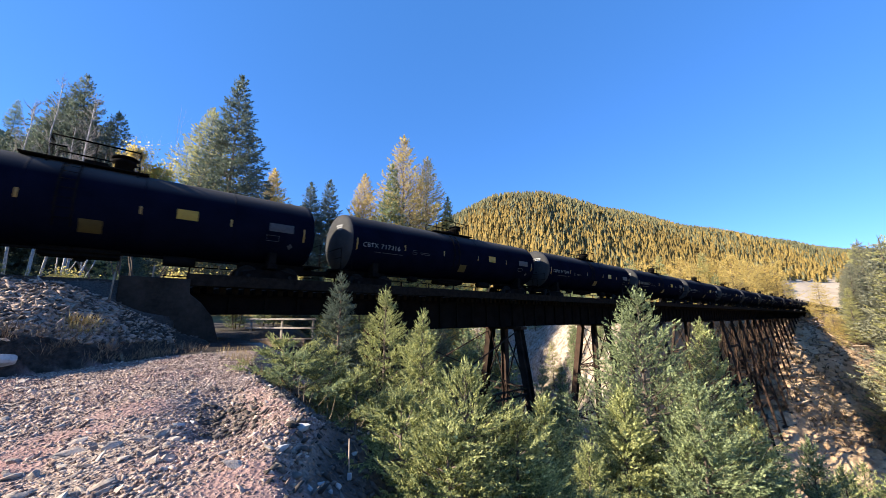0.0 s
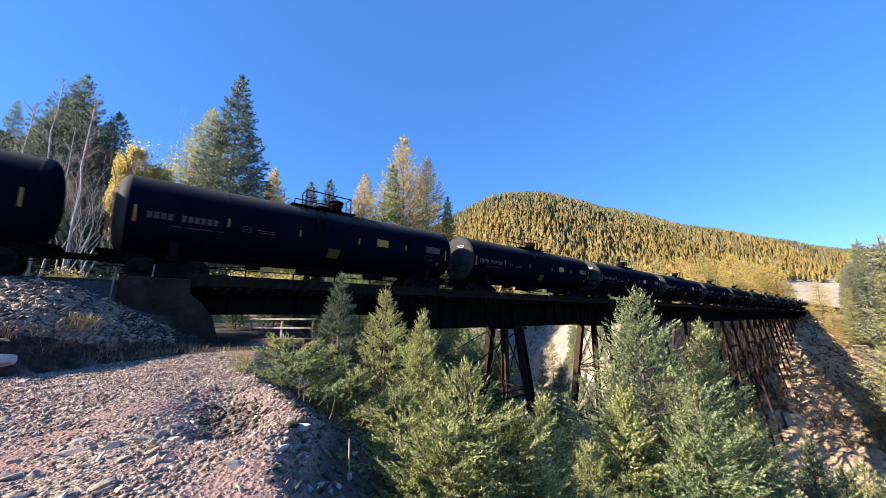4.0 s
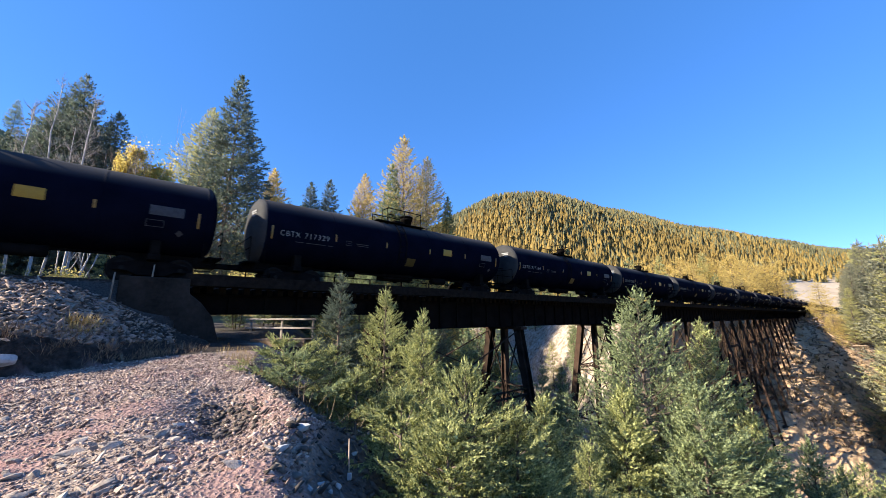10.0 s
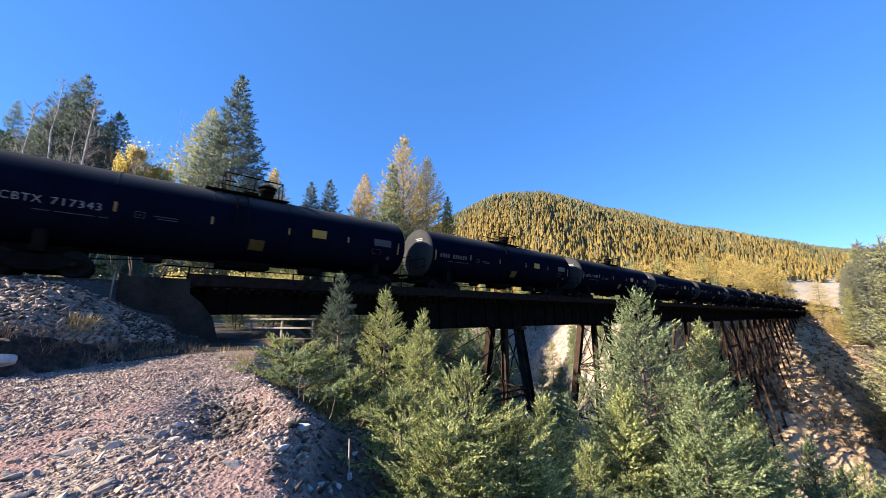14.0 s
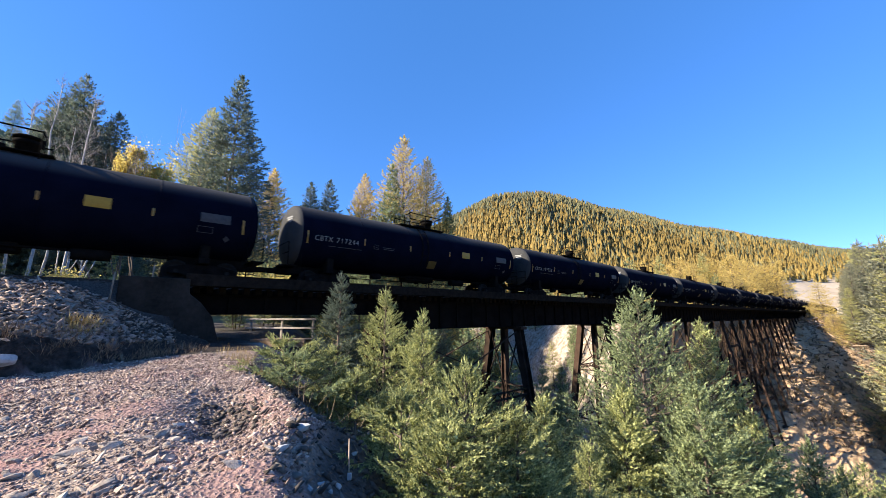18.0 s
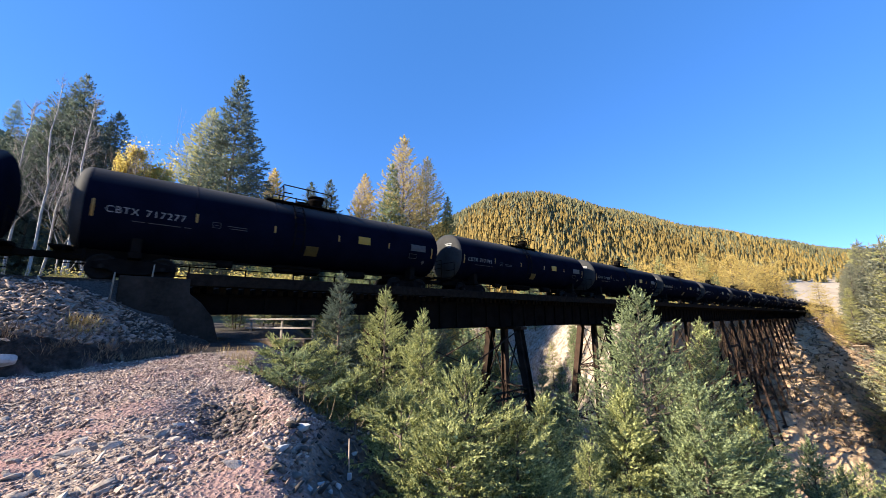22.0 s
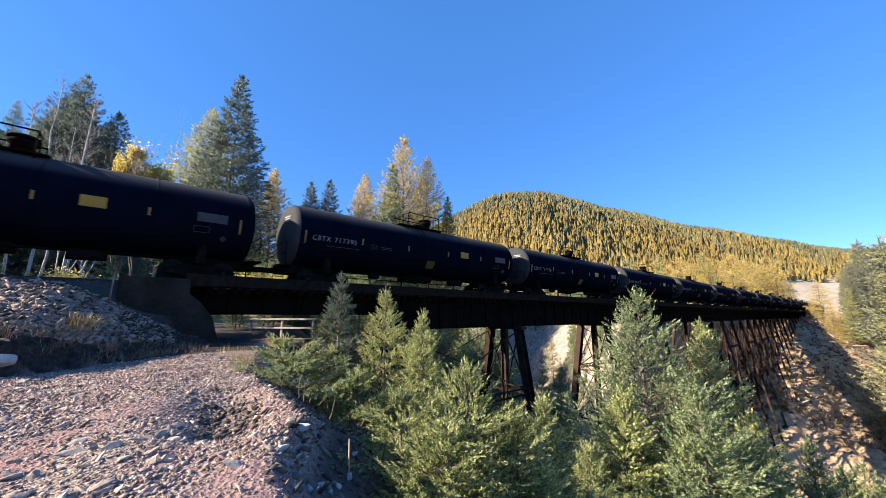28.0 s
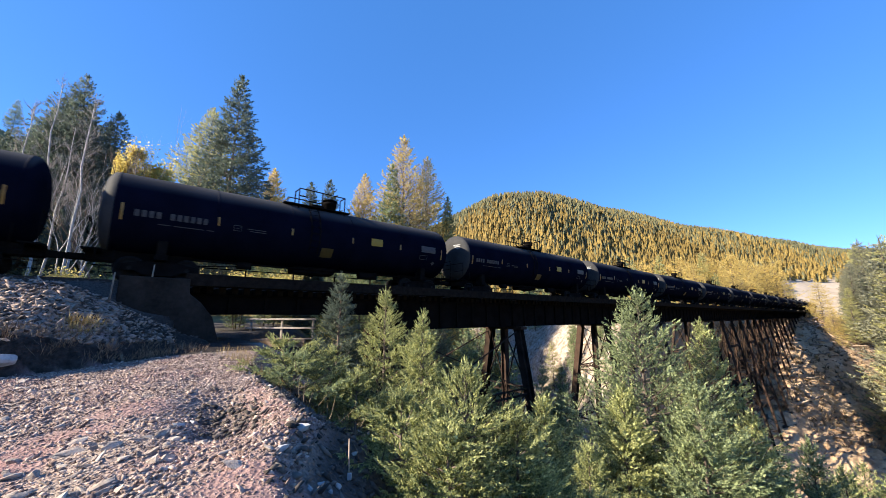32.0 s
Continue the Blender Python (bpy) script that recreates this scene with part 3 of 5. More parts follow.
def revolve(bm, prof, seg=40):
    """Turn (x, radius) pairs about the x axis."""
    rings = []
    for x, r in prof:
        if r < 1e-4:
            rings.append([bm.verts.new((x, 0, 0))])
        else:
            rings.append([bm.verts.new((x, r * math.cos(2 * math.pi * k / seg), r * math.sin(2 * math.pi * k / seg))) for k in range(seg)])
    for a, b in zip(rings, rings[1:]):
        for k in range(seg):
            q = (k + 1) % seg
            f = [a[k % len(a)], a[q % len(a)], b[q % len(b)], b[k % len(b)]]
            f = list(dict.fromkeys(f))
            if len(f) > 2:
                bm.faces.new(f).smooth = True
    bmesh.ops.recalc_face_normals(bm, faces=bm.faces)
    return bm


def skin(x0, x1, z0, z1, bm, lift=0.006, side=-1):
    """A painted patch that follows the barrel between two heights."""
    r = R_TANK + lift
    a0, a1 = math.asin(max(-1, min(1, (z0 - AXIS) / r))), math.asin(max(-1, min(1, (z1 - AXIS) / r)))
    k = max(2, int((a1 - a0) / 0.08) + 1)
    rows = []
    for i in range(k + 1):
        a = a0 + (a1 - a0) * i / k
        rows.append([bm.verts.new((x, side * r * math.cos(a), AXIS + r * math.sin(a))) for x in (x0, x1)])
    for p, q in zip(rows, rows[1:]):
        bm.faces.new((p[0], p[1], q[1], q[0]))
    return bm


def text_mesh(body, size):
    cu = bpy.data.curves.new("letters", "FONT")
    cu.body, cu.size, cu.space_character = body, size, 1.18
    ob = bpy.data.objects.new("letters", cu)
    scene.collection.objects.link(ob)
    me = bpy.data.meshes.new_from_object(ob.evaluated_get(bpy.context.evaluated_depsgraph_get()))
    bpy.data.objects.remove(ob)
    bpy.data.curves.remove(cu)
    return me


def wrap_text(body, x0, zc, size, width):
    """Letters laid on the near side of the barrel."""
    me = text_mesh(body, size)
    xs = [v.co.x for v in me.vertices]
    f = width / (max(xs) - min(xs))
    lo = min(xs)
    r = R_TANK + 0.006
    for v in me.vertices:
        a = (zc - AXIS + v.co.y - size * 0.35) / r
        v.co = Vector((x0 + (v.co.x - lo) * f, -r * math.cos(a), AXIS + r * math.sin(a)))
    me.materials.clear()
    me.materials.append(M_WHITE)
    return me


def build_car():
    c = thing("tank_car", "black cylindrical railway tank car, coupled in a long train", "tank car", "tank cars of the train")
    prof = []
    for k in range(9):
        a = math.pi / 2 * k / 8
        prof.append((-HALF - HEAD * math.cos(a), R_TANK * math.sin(a) ** 0.6))
    prof[0] = (-HALF - HEAD, 0.0)
    bm = B()
    revolve(bm, [(-HALF, R_TANK), (-3.0, R_TANK), (3.0, R_TANK), (HALF, R_TANK)], 56)
    bmesh.ops.translate(bm, verts=bm.verts, vec=(0, 0, AXIS))
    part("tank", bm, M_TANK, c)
    for e in (1, -1):
        bm = B()
        revolve(bm, [(e * x, r) for x, r in prof], 56)
        bmesh.ops.translate(bm, verts=bm.verts, vec=(0, 0, AXIS))
        # Sunward end gets the sunlit grey, the shaded end stays black.
        part("tank_head", bm, M_HEAD if e > 0 else M_TANK, c, "dusty dished tank head, coloured paler where sunlit" if e > 0 else "black dished tank head")
    for x in (-HALF + 0.04, -4.65, -1.55, 1.55, 4.65, HALF - 0.04):
        bm = B()
        revolve(bm, [(x - 0.03, R_TANK - 0.01), (x - 0.03, R_TANK + 0.004), (x + 0.03, R_TANK + 0.004), (x + 0.03, R_TANK - 0.01)], 56)
        bmesh.ops.translate(bm, verts=bm.verts, vec=(0, 0, AXIS))
        part("jacket_band", bm, M_TANK, c)
    # markings on the near side and their twins on the far side
    for side in (-1, 1):
        for x, h in ((-7.68, 0.62), (-4.61, 0.36), (-1.6, 0.32), (1.5, 0.30), (4.5, 0.30), (7.6, 0.62)):
            bm = B()
            skin(x - 0.04, x + 0.04, AXIS - (0.24 if h > 0.4 else 0.12) - h / 2, AXIS - (0.24 if h > 0.4 else 0.12) + h / 2, bm, 0.006, side)
            part("reflector", bm, M_AMBER, c, "amber reflective strip")
    bm = B()
    skin(2.60, 3.30, AXIS - 0.25, AXIS + 0.15, bm)
    part("placard", bm, M_YELLOW, c, "yellow warning placard")
    bm = B()
    skin(-0.10, 0.52, AXIS - 1.12, AXIS - 0.68, bm)
    part("lower_placard", bm, M_DULL, c, "small faded yellow placard low on the barrel")
    bm = B()
    skin(6.02, 7.10, AXIS - 0.22, AXIS + 0.16, bm)
    part("data_panel", bm, M_GREYPANEL, c, "grey stencilled data panel")
    bm = B()
    for a, b, e, f in ((5.95, 6.5, -0.42, -0.40), (5.95, 6.5, -0.66, -0.64), (5.95, 5.97, -0.66, -0.40), (6.48, 6.5, -0.66, -0.40)):
        skin(a, b, AXIS + e, AXIS + f, bm)
    part("stencil_frame", bm, M_GREYPANEL, c)
    bm = B()
    r = R_TANK + 0.02
    v = [bm.verts.new((7.02 + a, -math.sqrt(r * r - (b - 0.82) ** 2), AXIS + b - 0.82)) for a, b in ((0, -0.13), (0.13, 0), (0, 0.13), (-0.13, 0))]
    bm.faces.new(v)
    part("diamond_placard", bm, M_GREYPANEL, c, "small dull grey diamond placard")
    for x0, x1, z in ((-3.5, -2.75, -0.28), (-3.4, -2.75, -0.37), (-6.1, -5.1, -0.56), (-6.6, -6.2, -0.56), (-5.0, -4.75, -0.56)):
        bm = B()
        skin(x0, x1, AXIS + z - 0.015, AXIS + z + 0.015, bm)
        part("stencil_line", bm, M_GREYPANEL, c)
    bm = B()
    for a, b, e, f in ((-4.05, -3.75, -0.20, -0.18), (-4.05, -3.75, -0.42, -0.40), (-4.05, -4.03, -0.42, -0.18), (-3.77, -3.75, -0.42, -0.18), (-3.96, -3.84, -0.32, -0.29)):
        skin(a, b, AXIS + e, AXIS + f, bm)
    part("boxed_stencil", bm, M_GREYPANEL, c)
    # white bars of lettering on the head
    bm = B()
    for k, (w, z) in enumerate(((0.62, 0.78), (0.50, 0.66), (0.34, 0.54))):
        y0 = -0.95
        v = []
        for yy, zz in ((y0, z), (y0 + w, z), (y0 + w, z + 0.07), (y0, z + 0.07)):
            rr = math.hypot(yy, zz)
            a = math.asin(min(1, (rr / R_TANK) ** (1 / 0.6)))
            v.append(bm.verts.new((-HALF - HEAD * math.cos(a) - 0.02, yy, AXIS + zz)))
        bm.faces.new(v)
    part("head_stencil", bm, M_WHITE, c, "white stencilled bars on the tank head")
    # running boards and dome on top
    top = AXIS + R_TANK
    bm = B()
    revolve(bm, [(0, 0), (0, 0.32), (0.48, 0.32), (0.50, 0.39), (0.62, 0.39), (0.66, 0.32), (0.69, 0)], 20)
    bmesh.ops.transform(bm, verts=bm.verts, matrix=Matrix.Translation((0.78, 0, top - 0.1)) @ Matrix.Rotation(-math.pi / 2, 4, "Y"))
    man = part("manway", bm, M_STEEL, c)
    bm = B()
    revolve(bm, [(0, 0), (0, 0.43), (0.05, 0.43), (0.09, 0.36), (0.10, 0)], 20)
    bmesh.ops.transform(bm, verts=bm.verts, matrix=Matrix.Translation((0.78, 0, top + 0.60)) @ Matrix.Rotation(-math.pi / 2, 4, "Y"))
    part("lid", bm, M_STEEL, man)
    bm = B()
    box(bm, -0.35, 0.35, -0.35, 0.35, top - 0.06, top + 0.22, 0.03)
    part("valve_housing", bm, M_STEEL, c)
    bm = B()
    for y in (-0.95, 0.55):
        box(bm, -1.9, 1.6, y, y + 0.4, top - 0.12, top - 0.08)
    for x in (-1.9, 1.2):
        box(bm, x, x + 0.4, -0.55, 0.55, top - 0.119, top - 0.079)
    part("platform", bm, M_STEEL, c)
    for y in (-0.9, 0.9):
        bm = B()
        for p, q in (((-1.2, top - 0.3), (-1.2, top + 0.70)), ((-1.2, top + 0.74), (1.25, top + 0.70)), ((1.25, top + 0.74), (1.25, top - 0.3)), ((0, top - 0.1), (0, top + 0.7)), ((-1.2, top + 0.35), (-0.75, top + 0.35))):
            cyl(bm, (p[0], y, p[1]), (q[0], y, q[1]), 0.030, seg=6)
        part("safety_rail", bm, M_STEEL, c)
    for x in (-1.2, 1.25):
        bm = B()
        cyl(bm, (x, -0.9, top + 0.7), (x, -0.3, top + 0.7), 0.030, seg=6)
        cyl(bm, (x, -0.3, top - 0.1), (x, -0.3, top + 0.7), 0.030, seg=6)
        part("safety_rail", bm, M_STEEL, c)
    for side in (-1, 1):
        bm = B()
        for x in (-0.72, -0.28):
            for k in range(9):
                a0, a1 = math.radians(62 - 11 * k), math.radians(51 - 11 * k)
                r = R_TANK + 0.07
                bar(bm, (x, side * r * math.cos(a0), AXIS + r * math.sin(a0)), (x, side * r * math.cos(a1), AXIS + r * math.sin(a1)), 0.05, 0.02)
        for k in range(8):
            a = math.radians(58 - 12 * k)
            r = R_TANK + 0.07
            cyl(bm, (-0.72, side * r * math.cos(a), AXIS + r * math.sin(a)), (-0.28, side * r * math.cos(a), AXIS + r * math.sin(a)), 0.012, seg=5)
        part("ladder", bm, M_STEEL, c)
    # underframe
    bm = B()
    revolve(bm, [(0, 0), (0, 0.16), (0.4, 0.16), (0.45, 0.1), (0.45, 0)], 14)
    bmesh.ops.transform(bm, verts=bm.verts, matrix=Matrix.Translation((0.0, 0, AXIS - R_TANK + 0.02)) @ Matrix.Rotation(math.pi / 2, 4, "Y"))
    part("bottom_outlet", bm, M_STEEL, c)
    bm = B()
    cyl(bm, (-5.3, -0.45, AXIS - R_TANK - 0.10), (5.3, -0.45, AXIS - R_TANK - 0.10), 0.05, seg=6)
    part("brake_pipe", bm, M_STEEL, c)
    bm = B()
    box(bm, -1.1, 1.1, -0.4, 0.4, AXIS - R_TANK - 0.30, AXIS - R_TANK + 0.06, 0.05)
    part("outlet_skid", bm, M_STEEL, c)
    bm = B()
    cyl(bm, (2.4, -0.55, AXIS - R_TANK - 0.22), (3.5, -0.55, AXIS - R_TANK - 0.22), 0.21, seg=12)
    part("brake_reservoir", bm, M_STEEL, c)
    bm = B()
    cyl(bm, (-3.6, -0.5, AXIS - R_TANK - 0.18), (-3.0, -0.5, AXIS - R_TANK - 0.18), 0.17, seg=12)
    part("brake_cylinder", bm, M_STEEL, c)
    bm = B()
    bar(bm, (-3.0, -0.5, AXIS - R_TANK - 0.2), (-5.4, -0.3, AXIS - R_TANK - 0.36), 0.04, 0.04)
    part("brake_rod", bm, M_STEEL, c)
    for e in (-1, 1):
        bm = B()
        x0, x1 = sorted((e * 5.2, e * 8.55))
        box(bm, x0, x1, -0.32, 0.32, 0.72, 1.18, 0.02)
        part("stub_sill", bm, M_STEEL, c)
        bm = B()
        x0, x1 = sorted((e * 8.5, e * 9.05))
        box(bm, x0, x1, -0.11, 0.11, 0.74, 0.98, 0.03)
        part("coupler", bm, M_STEEL, c)
        bm = B()
        x = e * 6.35
        box(bm, x - 0.2, x + 0.2, -1.35, 1.35, 0.78, 1.02, 0.02)
        for y in (-1, 1):
            box(bm, x - 0.16, x + 0.16, y * 1.0 - 0.3, y * 1.0 + 0.3, 1.02, 1.55, 0.02)
        part("bolster", bm, M_STEEL, c)
        for y in (-1.45, 1.45):
            for name, x, z0, z1 in (("handrail_post", 8.5, 1.05, 2.15), ("grab_iron", 7.9, 0.9, 1.6)):
                bm = B()
                cyl(bm, (e * x, y, z0), (e * x, y, z1), 0.02, seg=6)
                part(name, bm, M_STEEL, c)
        for p, q in (((-1.45, 2.15), (1.45, 2.15)), ((-1.45, 1.65), (-0.6, 1.65)), ((0.6, 1.65), (1.45, 1.65))):
            bm = B()
            cyl(bm, (e * 8.5, p[0], p[1]), (e * 8.5, q[0], q[1]), 0.02, seg=6)
            part("end_rail", bm, M_STEEL, c)
        bm = B()
        x0, x1 = sorted((e * 8.05, e * 8.6))
        box(bm, x0, x1, -1.45, 1.45, 1.0, 1.06, 0.01)
        part("end_platform", bm, M_STEEL, c)
        for y in (-1, 1):
            bm = B()
            for z in (0.45, 0.75):
                cyl(bm, (e * 7.7, y * 1.45, z), (e * 8.2, y * 1.45, z), 0.018, seg=5)
            for x in (7.7, 8.2):
                cyl(bm, (e * x, y * 1.45, 0.4), (e * x, y * 1.45, 1.02), 0.018, seg=5)
            part("sill_step", bm, M_STEEL, c)
        cx = e * 6.35
        for y in (-1, 1):
            bm = B()
            yy = y * 1.0
            pts = [(-1.15, 0.36), (-1.15, 0.60), (-0.55, 0.74), (0.55, 0.74), (1.15, 0.60), (1.15, 0.36), (0.75, 0.36), (0.4, 0.2), (-0.4, 0.2), (-0.75, 0.36)]
            lo = [bm.verts.new((cx + p, yy - 0.09, z)) for p, z in pts]
            hi = [bm.verts.new((cx + p, yy + 0.09, z)) for p, z in pts]
            bm.faces.new(lo)
            bm.faces.new(hi[::-1])
            for k in range(len(pts)):
                q = (k + 1) % len(pts)
                bm.faces.new((lo[q], lo[k], hi[k], hi[q]))
            bmesh.ops.recalc_face_normals(bm, faces=bm.faces)
            part("side_frame", bm, M_STEEL, c)
        for wx in (cx - 0.89, cx + 0.89):
            bm = B()
            cyl(bm, (0, -1.1, 0), (0, 1.1, 0), 0.08, seg=10)
            ws = part("wheelset", bm, M_WHEEL, c, "worn steel wheels on their axle", Matrix.Translation((wx, 0, 0.459)))
            for y in (-0.755, 0.755):
                sg = 1 if y > 0 else -1
                bm = B()
                ring = [(y - sg * 0.07, 0.079), (y - sg * 0.07, 0.485), (y - sg * 0.045, 0.49), (y - sg * 0.04, 0.459), (y + sg * 0.07, 0.455), (y + sg * 0.075, 0.40), (y + sg * 0.03, 0.36), (y + sg * 0.03, 0.14), (y + sg * 0.09, 0.11), (y + sg * 0.09, 0.079)]
                revolve(bm, ring, 20)
                bmesh.ops.transform(bm, verts=bm.verts, matrix=Matrix.Rotation(math.pi / 2, 4, "Z"))
                part("wheel", bm, M_WHEEL, ws)
    return c


def travel(t):
    """How far the train has come at t seconds; it slows a little."""
    return 11.042 * t - (-7.53e-06 * t ** 4 + 5.4026e-04 * t ** 3 - 7.23e-04 * t ** 2 - 0.28339 * t + 2.06)


NUMBERS = {0: "CBTX 717216", 1: "CBTX 717348", 3: "CBTX 717320", 4: "CBTX 717210", 5: "CBTX 717229", 6: "CBTX 717329", 7: "CBTX 717164",
           8: "CBTX 717343", 10: "CBTX 717199", 11: "CBTX 717244", 12: "CBTX 717232", 13: "CBTX 717277", 14: "CBTX 717195", 15: "CBTX 717338",
           17: "CBTX 717395", 18: "CBTX 717276"}
FIRST = 6.616 + 7.8    # centre of the car whose head stands there at the start


def build_train():
    cars = []
    first = build_car()
    for k in range(-3, 33):
        cars.append((k, first if k == -3 else copy_thing(first, Matrix())))
    for k, c in cars:
        body = NUMBERS.get(k)
        if body:
            mark, number = body.split()
            piece("reporting_mark", wrap_text(mark, -7.33, AXIS - 0.22, 0.36, 0.92), c, "white painted reporting mark")
            piece("car_number", wrap_text(number, -6.20, AXIS - 0.22, 0.36, 1.23), c, "white painted car number")
        else:
            bm = B()
            for i in range(11):
                if i == 4:
                    continue
                x = -7.33 + i * 0.218
                skin(x, x + 0.15, AXIS - 0.35, AXIS - 0.10, bm)
            part("reporting_mark", bm, M_GREYPANEL, c, "blurred white reporting mark")
    return cars


CARS = build_train()


# ---- trees ----
def frame_of(d):
    """Two unit vectors across each direction in d (k x 3)."""
    ref = np.where(np.abs(d[:, 2:3]) > 0.9, np.array([[1.0, 0, 0]]), np.array([[0, 0, 1.0]]))
    u = np.cross(d, ref)
    u /= np.linalg.norm(u, axis=1, keepdims=True) + 1e-9
    return u, np.cross(u, d)


def sprays(p, d, l, w, blades=2):
    """Needle sprays: crossed pointed blades from p along d."""
    u, v = frame_of(d)
    V, F = [], []
    base = 0
    k = len(p)
    for b in range(blades):
        a = math.pi * b / blades + 0.3
        side = (u * math.cos(a) + v * math.sin(a)) * w[:, None]
        q = np.stack([p, p + d * (l * 0.45)[:, None] + side, p + d * l[:, None], p + d * (l * 0.45)[:, None] - side], 1)
        V.append(q.reshape(-1, 3))
        i = np.arange(k)[:, None] * 4 + base
        F.append(np.concatenate([i + np.array([[0, 1, 2]]), i + np.array([[0, 2, 3]])], 0))
        base += 4 * k
    return np.vstack(V), np.vstack(F)


def brushes(p, d, l, rng, spikes=8, fat=0.085, bristle=0.46):
    """Needle shoots like small bottle brushes: short spikes round a stem."""
    u, v = frame_of(d)
    V, F = [], []
    k = len(p)
    for b in range(spikes):
        f = (b + 0.5) / spikes
        a = 2.4 * b + rng.uniform(0, 6.28, k)
        rad = u * np.cos(a)[:, None] + v * np.sin(a)[:, None]
        tip = d * 0.75 + rad * (0.85 - 0.5 * f)
        side = np.cross(tip, rad)
        side /= np.linalg.norm(side, axis=1, keepdims=True) + 1e-9
        o = p + d * (l * (f * 0.85))[:, None]
        wd = side * (l * fat)[:, None]
        V.append(np.stack([o - wd, o + wd, o + tip * (l * bristle)[:, None]], 1).reshape(-1, 3))
        F.append(np.arange(3 * k).reshape(-1, 3) + b * 3 * k)
    return np.vstack(V), np.vstack(F)


def tubes(paths, radii, seg=5):
    """Tapered limbs along lists of points."""
    V, F = [], []
    base = 0
    ca = np.linspace(0, 2 * math.pi, seg, endpoint=False)
    for path, rad in zip(paths, radii):
        path = np.asarray(path, float)
        d = np.gradient(path, axis=0)
        d /= np.linalg.norm(d, axis=1, keepdims=True) + 1e-9
        u, v = frame_of(d)
        ring = path[:, None, :] + (u[:, None, :] * np.cos(ca)[None, :, None] + v[:, None, :] * np.sin(ca)[None, :, None]) * np.asarray(rad)[:, None, None]
        V.append(ring.reshape(-1, 3))
        k = len(path)
        i = np.arange(k - 1)[:, None] * seg + np.arange(seg)[None, :]
        j = np.arange(k - 1)[:, None] * seg + (np.arange(seg)[None, :] + 1) % seg
        F.append(np.stack([i, j, j + seg, i + seg], -1).reshape(-1, 4) + base)
        base += k * seg
    return np.vstack(V), np.vstack(F)


def conifer(name, label, seed, height, radius, needles, bark=None, crown_from=0.08, whorls=40, per=6, twigs=9, tips=4,
            droop=0.15, lift=0.25, ragged=0.25, needle=0.10, width=0.018, taper=0.8, category="conifer", group="", lean=0.0, brush=0, whorled=False, fat=0.085, blades=2, bristle=0.46):
    """A conifer: trunk, bare limbs, and a crown of needle sprays on twigs."""
    rng = np.random.RandomState(seed)
    tree = thing(name, label, category, group)
    bark = bark or M_BARK
    hs = np.linspace(0, height, 14)
    bend = np.stack([np.cumsum(rng.normal(0, 0.004 * height, 14)) * 0.3 + lean * (hs / height) ** 2, np.cumsum(rng.normal(0, 0.004 * height, 14)) * 0.3, hs], 1)
    bend[0, :2] = 0
    r0 = 0.011 * height + 0.02
    V, F = tubes([bend], [r0 * (1 - hs / height) + 0.006], 8)
    arrays("trunk", V, F, bark, tree, smooth=True)
    limbs, lrad, P, D, L, W = [], [], [], [], [], []
    golden = 2.39996
    total = whorls * per
    for i in range(total):
        f = ((i // per) + 0.5 + rng.normal(0, 0.16 if whorled else 0.5)) / whorls
        f = min(max(f, 0.0), 1.0)
        h = height * (crown_from + (0.985 - crown_from) * f ** 0.92)
        g = (h / height - crown_from) / (1 - crown_from)
        env = (1 - g) ** taper * (0.55 + 0.45 * min(1, g / 0.12)) + 0.015
        ln = radius * env * rng.uniform(1 - ragged, 1 + ragged * 0.6)
        az = i * golden + rng.normal(0, 0.35)
        el = lift * (0.4 + g) - droop * (1 - g) + rng.normal(0, 0.12) + (0.45 * g ** 4 if whorled else 0)
        dirn = np.array([math.cos(az) * math.cos(el), math.sin(az) * math.cos(el), math.sin(el)])
        base = np.array([np.interp(h, hs, bend[:, 0]), np.interp(h, hs, bend[:, 1]), h])
        t = np.linspace(0, 1, 6)[:, None]
        path = base + dirn * ln * t + np.array([[0, 0, 1.0]]) * ln * (-droop * np.sin(t * math.pi) * 0.7 + 0.16 * t ** 3)
        limbs.append(path)
        lrad.append((0.010 + 0.012 * ln) * (1 - 0.85 * t[:, 0]))
        k = max(2, int(twigs * (0.12 + 1.2 * ln / radius)))
        tt = (np.arange(k) + rng.uniform(0, 1, k)) / k
        tt = 0.16 + 0.84 * tt
        pos = np.stack([np.interp(tt, t[:, 0], path[:, c]) for c in range(3)], 1)
        side = np.cross(dirn, [0, 0, 1.0])
        side /= np.linalg.norm(side) + 1e-9
        sg = np.where(np.arange(k) % 2 == 0, 1.0, -1.0) * rng.uniform(0.5, 1.1, k)
        td = dirn[None] * rng.uniform(0.5, 1.0, k)[:, None] + side[None] * sg[:, None] + np.array([[0, 0, 1.0]]) * rng.normal(0.08 if whorled else 0.02, 0.12 if whorled else 0.22, k)[:, None]
        td /= np.linalg.norm(td, axis=1, keepdims=True)
        tl = (0.16 * ln + 0.34 * ln * (1 - tt)) * rng.uniform(0.6, 1.2, k) + needle * 0.5
        for e in range(tips):
            f2 = (e + rng.uniform(0.0, 1.0, k)) / tips
            pp = pos + td * (tl * f2)[:, None]
            dd = td + rng.normal(0, 0.24 if whorled else 0.42, (k, 3)) + dirn[None] * 0.35 + np.array([[0, 0, 0.2 if whorled else 0.38]])
            dd /= np.linalg.norm(dd, axis=1, keepdims=True)
            P.append(pp)
            D.append(dd)
            sz = needle * rng.uniform(0.7, 1.3, k) * (0.5 + 0.5 * min(1.0, ln / (0.28 * radius)))
            L.append(sz)
            W.append(sz * width / 0.10)
        P.append(path[-1:])
